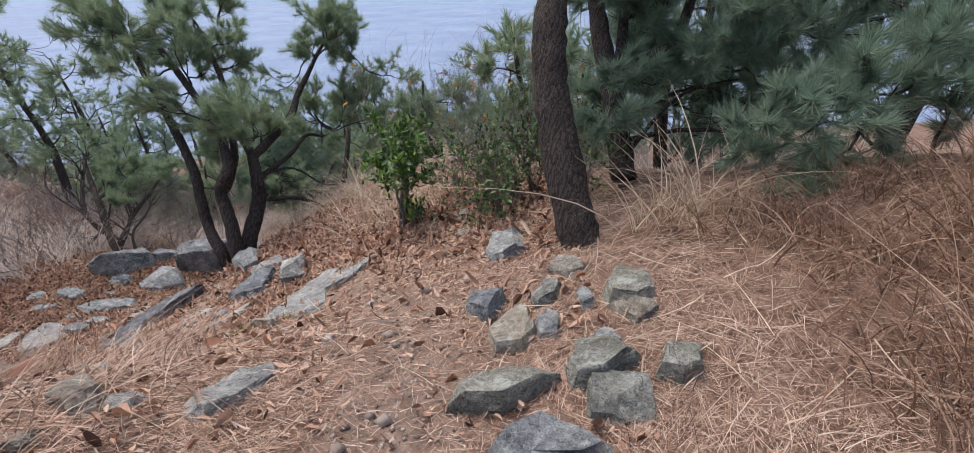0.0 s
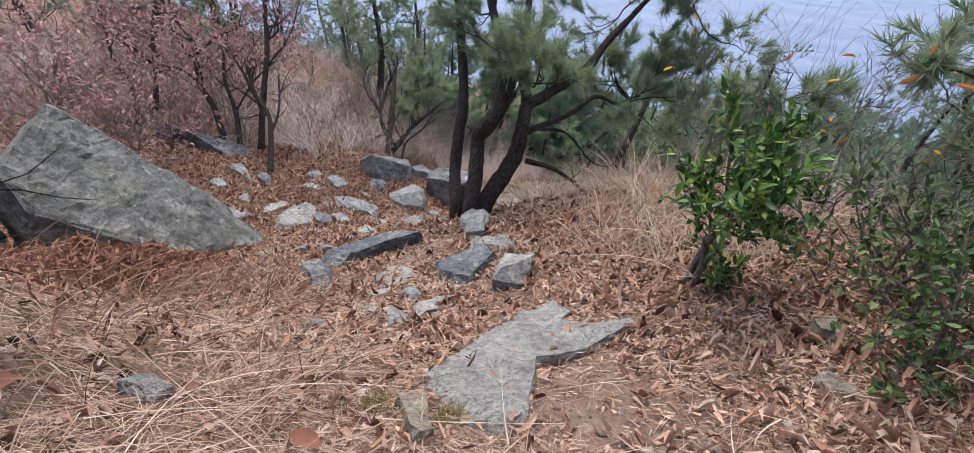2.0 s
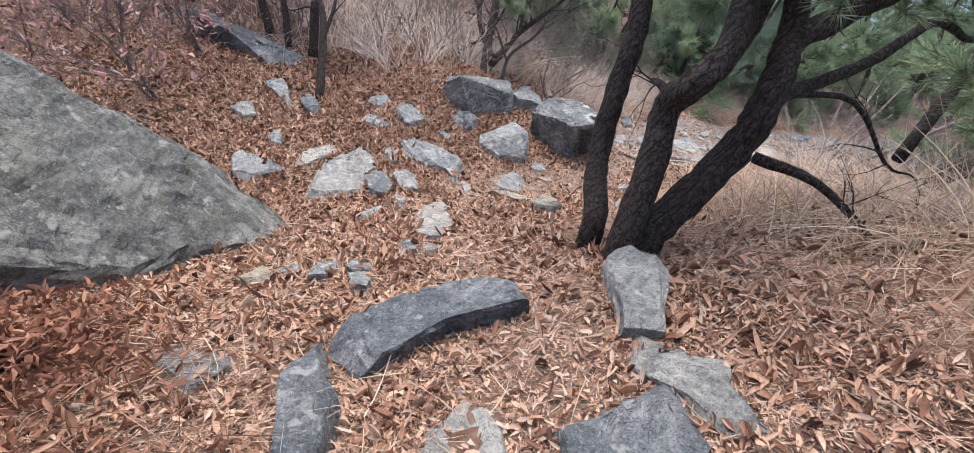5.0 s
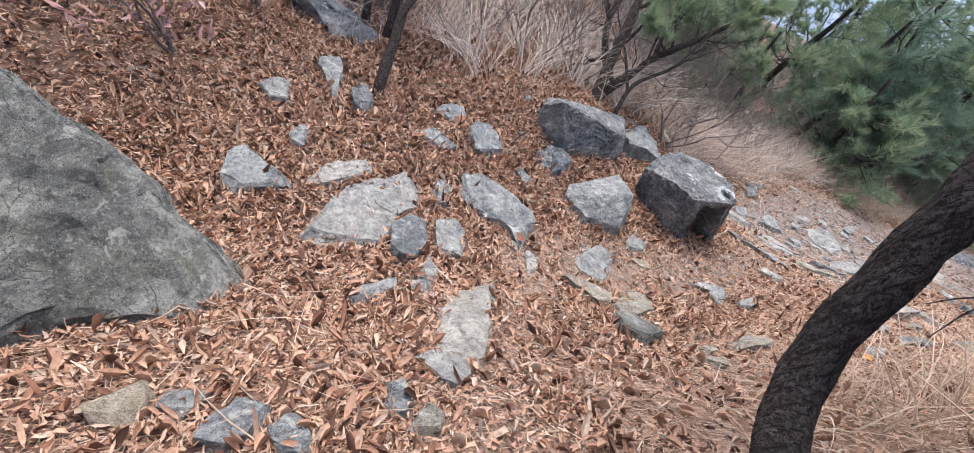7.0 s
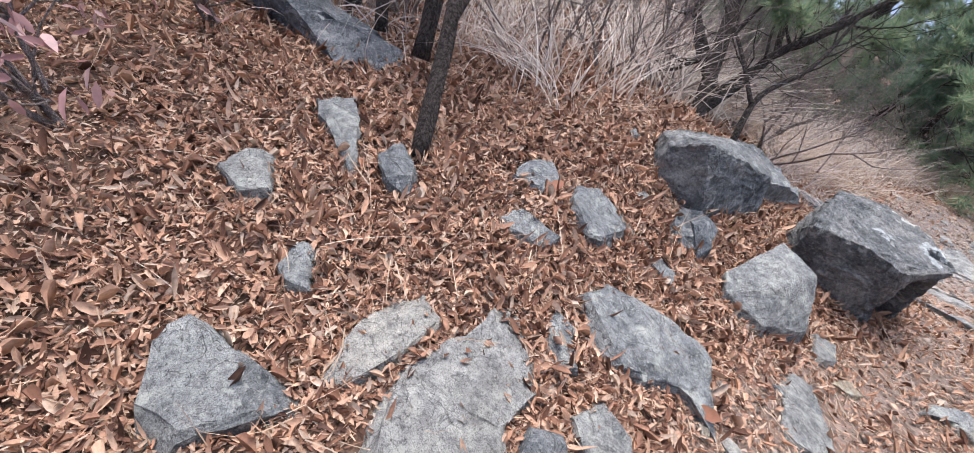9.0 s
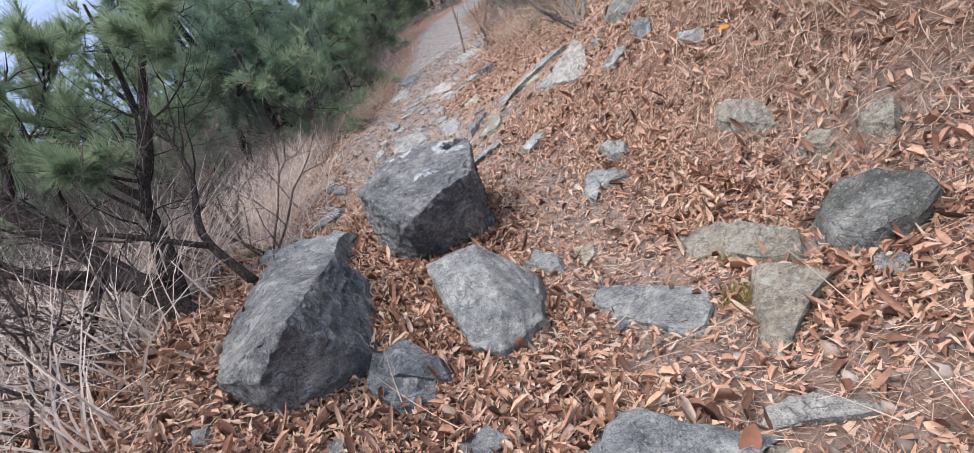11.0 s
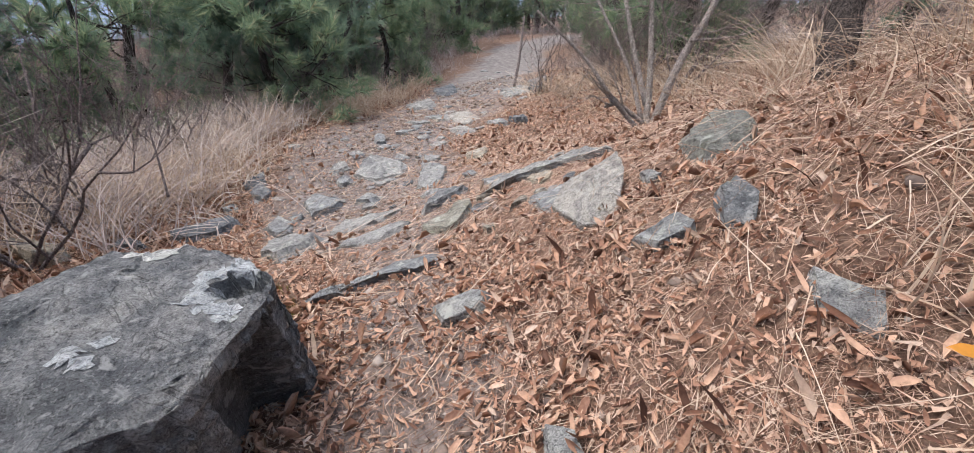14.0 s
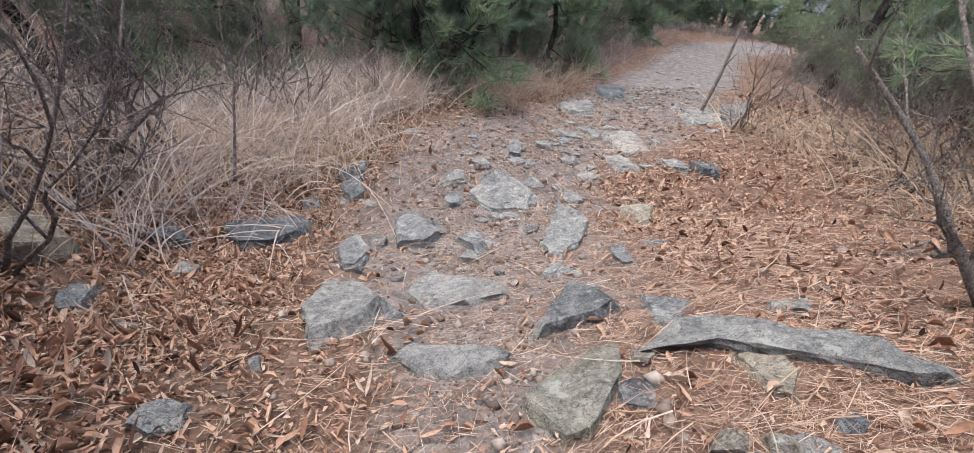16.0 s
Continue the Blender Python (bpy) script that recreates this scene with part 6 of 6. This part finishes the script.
grass("silver_grass", "silvery arching plumes of dry grass beyond the boulders", zone(-9.7, -7.5, 5.9, 8.6, 38, 34, 0.95, 0.12, -0.15, 0.2) + zone(-12.5, -9.7, 4.5, 9.0, 46, 34, 1.0, 0.14, 0.0, 0.1) + zone(-9.4, -6.8, 10.6, 15.8, 60, 28, 0.85, 0.14, 0, 0, 1.3), SILVER, 0.013)
grass("brown_grass", "brown arching dry grass beside the path", zone(1.3, 2.9, 0.6, 2.5, 58, 44, 0.5, 0.1, -0.1, 0.0) + zone(-4.0, -2.4, 1.6, 2.9, 20, 36, 0.4, 0.15, 0.2, 0.1, 0.9), BROWN_STRAW, 0.008)
grass("low_straw", "flattened straw and grass matted over the litter", zone(-2.9, -1.5, 0.3, 2.2, 26, 60, 0.32, 0.14, 0.3, 0.3) + zone(-3.6, -1.0, 6.8, 10.2, 60, 50, 0.4, 0.16, -0.5, -0.2, 1.0)
      + zone(-4.2, -2.9, 2.0, 3.2, 22, 50, 0.3, 0.14, 0.3, 0, 0.7) + zone(-1.6, 1.0, -0.5, 2.0, 20, 30, 0.25, 0.2, 0, 0, 0.75) + zone(-2.2, -0.6, 4.1, 5.4, 20, 40, 0.35, 0.15, 0.4, 0, 0.7)
      + zone(-8.5, -6.4, 9.0, 12.0, 24, 40, 0.3, 0.15, 0, 0, 1.0), NEEDLE_DRY, 0.005)
grass("brown_undergrowth", "grey-brown dry stalks filling the undergrowth", zone(-16, -8.0, 4.5, 22, 170, 40, 0.9, 0.3, 0, 0, 3.0) + zone(-18, -9.6, 0.5, 6.5, 90, 40, 1.0, 0.3, 0, 0, 3.0) + zone(-9.5, -7.2, 9.5, 15, 60, 40, 0.7, 0.25, 0, 0, 1.8) + zone(-8, 6, 15, 32, 240, 40, 0.8, 0.3, 0, 0, 1.7) + zone(-10, -7.0, 10, 15, 70, 44, 0.75, 0.25, 0, 0, 1.7) + zone(-4, 5, 5.5, 9, 60, 40, 0.8, 0.25, 0, 0, 2.4), TWIG, 0.012)

# ---- litter ----


def surface(x, y):
    e = 0.02
    z = ground(x, y) + lumps(x, y) * np.clip(off_trail(x, y) / 0.5, 0.35, 1.0)
    gx_, gy_ = (ground(x + e, y) - ground(x - e, y)) / (2 * e), (ground(x, y + e) - ground(x, y - e)) / (2 * e)
    nrm = np.stack([-gx_, -gy_, np.ones_like(x)], 1)
    return z, nrm / np.linalg.norm(nrm, axis=1, keepdims=True)


def on_stone(x, y):
    """Whether places lie on a bare stone top."""
    hit = np.zeros(len(x), bool)
    order = np.argsort(x)
    xs = x[order]
    for ring in OUTLINES:
        i, j = np.searchsorted(xs, (ring[:, 0].min(), ring[:, 0].max()))
        k = order[i:j]
        px, py, odd = x[k], y[k], np.zeros(j - i, bool)
        for (ax, ay), (bx, by) in zip(ring, np.roll(ring, -1, 0)):
            if ay != by:
                odd ^= ((ay > py) != (by > py)) & (px < (bx - ax) * (py - ay) / (by - ay) + ax)
        hit[k] |= odd
    return hit


def scatter(n, density, lo, hi):
    """Random places on the ground, kept by a density of x and y."""
    xs, ys = [], []
    got = 0
    while got < n:
        x, y = rng.uniform(lo[0], hi[0], n), rng.uniform(lo[1], hi[1], n)
        k = rng.random(n) < density(x, y) * np.where(on_stone(x, y), 0.12, 1.0)
        xs.append(x[k])
        ys.append(y[k])
        got += int(k.sum())
    return np.concatenate(xs)[:n], np.concatenate(ys)[:n]


def patch(x, y, f=1.0):
    return 0.5 + 0.5 * np.sin(x * 2.3 * f + 2.1 * np.sin(y * 1.7 * f)) * np.sin(y * 2.9 * f + 1.3 * np.sin(x * 2.1 * f))


def leaf_density(x, y):
    d = off_trail(x, y)
    oak = 1 / (1 + np.exp(-(y - 3.2 - 0.1 * x) * 2.0))
    hollow = np.exp(-((x + 6.6) ** 2 + (y - 4.8) ** 2) / 3.0)
    near = np.exp(-np.maximum(0, d - 0.6) / 2.2)
    bare = np.where(y > 8.8, np.clip((d - 0.9) / 0.8, np.clip(0.3 - (y - 8.8) * 0.2, 0.05, 0.3), 1), 1.0)
    bank = 1 / (1 + np.exp(-(x + 4.45) * 5)) * np.where(y > 5, 1, 0)
    near = near * (1 - 0.75 * bank) * (1 - np.where(y > 5.3, 0.86, 0.72) * np.exp(-(d / np.where(y > 5.3, 0.55, 0.42)) ** 2))
    return np.clip((0.025 + oak * (0.2 + 0.55 * patch(x, y, 1.7)) + 0.6 * hollow) * near * bare * np.where(y > 13, 0.5, 1), 0, 1)


def needle_density(x, y):
    d = off_trail(x, y)
    start = 1 / (1 + np.exp((y - 4.6) * 1.6))
    bank = 1 / (1 + np.exp(-(x + 4.4) * 5)) * np.where(y > 5, 1, 0)
    return np.clip((0.12 + 0.8 * start + 0.7 * bank) * (0.35 + 0.65 * patch(x, y, 2.1)) * np.exp(-np.maximum(0, d - 1.0) / 1.8) * np.where(y > 12, 0.3, 1) * (1 - np.where(y < 3.8, 0.82, 0.55) * np.exp(-(d / 0.34) ** 2)), 0, 1)


def lay(n, density, lo, hi, lift, tilt):
    x, y = scatter(n, density, lo, hi)
    z, nrm = surface(x, y)
    a = rng.uniform(0, 2 * math.pi, n)
    d = np.stack([np.cos(a), np.sin(a), np.zeros(n)], 1)
    d = d - nrm * (d * nrm).sum(1, keepdims=True)
    d += nrm * rng.normal(0, tilt, (n, 1))
    d /= np.linalg.norm(d, axis=1, keepdims=True)
    return np.stack([x, y, z + lift * rng.random(n)], 1), d, nrm


p, d, nrm = lay(96000, leaf_density, (-10, -0.8), (0.5, 17), 0.035, 0.2)
k = len(p)
size_ = np.where(rng.random(k) < 0.6, rng.uniform(0.024, 0.048, k), rng.uniform(0.04, 0.08, k))
me = leaf_blades("leaf_litter", p, d, nrm + rng.normal(0, 0.35, (k, 3)), size_, size_ * rng.uniform(0.22, 0.48, k), LEAF_DRY, 0.9, 0.75)
tagged(new("leaf_litter", me), "curled orange-brown fallen oak leaves covering the ground", "fallen leaves", kind="stuff")
p, d, nrm = lay(210000, leaf_density, (-10, -0.8), (0.5, 17), 0.03, 0.3)
k = len(p)
me = ribbons("leaf_crumbs", p, d, rng.normal(0, 0.35, (k, 3)), rng.uniform(0.012, 0.05, k), rng.uniform(0.006, 0.02, k), LEAF_DRY, 2)
tagged(new("leaf_crumbs", me), "broken crumbs of brown leaves covering the ground", "leaf litter", kind="stuff")
p, d, nrm = lay(290000, needle_density, (-5.5, -1.0), (2.6, 11.5), 0.02, 0.07)
k = len(p)
me = ribbons("needle_litter", p, d, rng.normal(0, 0.16, (k, 3)) * np.array([1, 1, 0.25]), rng.uniform(0.06, 0.15, k), rng.uniform(0.0014, 0.003, k), NEEDLE_DRY, 2)
tagged(new("needle_litter", me), "brown fallen pine needles matted on the ground", "pine needles", kind="stuff")
p, d, nrm = lay(45000, lambda x, y: np.clip(np.exp(-off_trail(x, y) / 1.5) * 0.8, 0, 1), (-9, 4), (-1, 15), 0.03, 0.1)
k = len(p)
me = ribbons("needle_litter", p, d, rng.normal(0, 0.16, (k, 3)) * np.array([1, 1, 0.25]), rng.uniform(0.06, 0.16, k), rng.uniform(0.0016, 0.003, k), NEEDLE_DRY, 2)
tagged(new("needle_litter", me), "scattered brown pine needles lying among fallen leaves", "pine needles", kind="stuff")
p, d, nrm = lay(5000, lambda x, y: np.clip(np.exp(-np.abs(off_trail(x, y) - 1.3) / 0.9), 0, 1), (-9, -1), (2.4, 14), 0.06, 0.15)
k = len(p)
me = ribbons("straw_litter", p, d, rng.normal(0, 0.25, (k, 3)) * np.array([1, 1, 0.3]), rng.uniform(0.15, 0.45, k), rng.uniform(0.003, 0.006, k), STRAW, 4)
tagged(new("straw_litter", me), "loose straw stalks lying over the litter", "straw", kind="stuff")


def grit():
    n = 30000
    x, y = scatter(n, lambda a, b: np.clip(np.exp(-off_trail(a, b) / 0.55) * (0.25 + 0.75 * np.clip((b - 8) / 3, 0, 1)) * (0.3 + patch(a, b, 2.5)), 0, 1), (-8, -1), (0.8, 17))
    z, nrm = surface(x, y)
    r = rng.uniform(0.003, 0.011, n) * (1 + 2.5 * (rng.random(n) > 0.95))
    dirs = np.array([(1, 0, 0), (0, 1, 0), (-1, 0, 0), (0, -1, 0), (0, 0, 0.7), (0, 0, -0.7)])
    v = np.stack([x, y, z + r * 0.3], 1)[:, None] + dirs[None] * r[:, None, None] * rng.uniform(0.6, 1.4, (n, 6, 1))
    o = (np.arange(n) * 6)[:, None]
    pat = np.array([(0, 1, 4), (1, 2, 4), (2, 3, 4), (3, 0, 4), (1, 0, 5), (2, 1, 5), (3, 2, 5), (0, 3, 5)])
    me = block_mesh("trail_grit", v.reshape(-1, 3), (o[:, None, :] + pat[None]).reshape(-1, 3), GRIT, 3)
    tagged(new("trail_grit", me), "loose grit and small pebbles on the trodden trail", "gravel", kind="stuff")


grit()


def moss_tuft(x, y, rad):
    n = 260
    a, q = rng.uniform(0, 2 * math.pi, n), rad * np.sqrt(rng.random(n))
    px, py = x + np.cos(a) * q, y + np.sin(a) * q
    b = np.stack([px, py, ground(px, py)], 1)
    d = rng.normal(0, 0.5, (n, 3)) + np.array([0, 0, 1])
    d /= np.linalg.norm(d, axis=1, keepdims=True)
    o = new("moss_tuft", ribbons("moss_tuft", b, d, rng.normal(0, 0.2, (n, 3)), rng.uniform(0.03, 0.07, n), rng.uniform(0.003, 0.005, n), MOSS, 2))
    tagged(o, "small yellow-green tuft of moss and grass", "moss", "moss tufts")


for x, y in ((-1.31, 2.26), (-1.54, 2.16), (-4.98, 6.01), (-6.27, 6.83), (-5.61, 8.56), (-4.80, 6.20), (-5.74, 8.81)):
    moss_tuft(x, y, 0.06)


def bracken(x, y, r, n):
    """Rust-brown dead leaves held up on thin stalks."""
    a, q = rng.uniform(0, 2 * math.pi, n), np.abs(rng.normal(0, r * 0.6, n))
    px, py = x + np.cos(a) * q, y + np.sin(a) * q
    p = np.stack([px, py, ground(px, py) + rng.uniform(0.02, 0.3, n) * np.exp(-q / r)], 1)
    d = rng.normal(0, 1, (n, 3))
    d /= np.linalg.norm(d, axis=1, keepdims=True)
    o = new("dead_bracken", leaf_blades("dead_bracken", p, d, rng.normal(0, 1, (n, 3)), rng.uniform(0.03, 0.08, n), rng.uniform(0.01, 0.028, n), LEAF_RUST, 0.5, 0.5))
    tagged(o, "rust-brown dead bracken leaves beside the path", "bracken", kind="stuff")


bracken(*(-4.33, 2.43), 0.75, 2600)
bracken(*(-3.68, 2.14), 0.6, 1500)
bracken(*(-4.62, 2.12), 0.5, 2200)
bracken(*(-6.44, 2.38), 0.5, 2000)


def fallen_leaf(x, y, size, turn, material, words):
    a = radians(turn)
    d = np.array([[math.cos(a), math.sin(a), 0.1]])
    p = np.array([[0.0, 0.0, 0.05]])
    o = new("fallen_leaf", leaf_blades("fallen_leaf", p, d, np.array([[0.1, -0.35, 1.0]]), np.array([size]), np.array([size * 0.55]), material, 0.25, 0.15))
    o.location = (x, y, gz(x, y))
    tagged(o, words, "leaf")


fallen_leaf(*(-3.27, 7.48), 0.12, 20, LEAF_YELLOW, "large orange fallen leaf on the straw")
fallen_leaf(*(-3.66, 7.41), 0.07, 150, LEAF_YELLOW, "yellow fallen leaf on the straw")
fallen_leaf(*(-2.04, 1.38), 0.12, 60, LEAF_RUST, "broad brown fallen leaf on pine needles")
fallen_leaf(*(-1.46, 1.88), 0.1, 200, LEAF_RUST, "curled brown fallen leaf on pine needles")
fallen_leaf(*(-6.69, 5.54), 0.14, 100, LEAF_RUST, "dark red-brown fallen leaf among stones")
fallen_leaf(*(-5.50, 5.52), 0.12, 30, LEAF_RUST, "large brown fallen leaf near a flat stone")
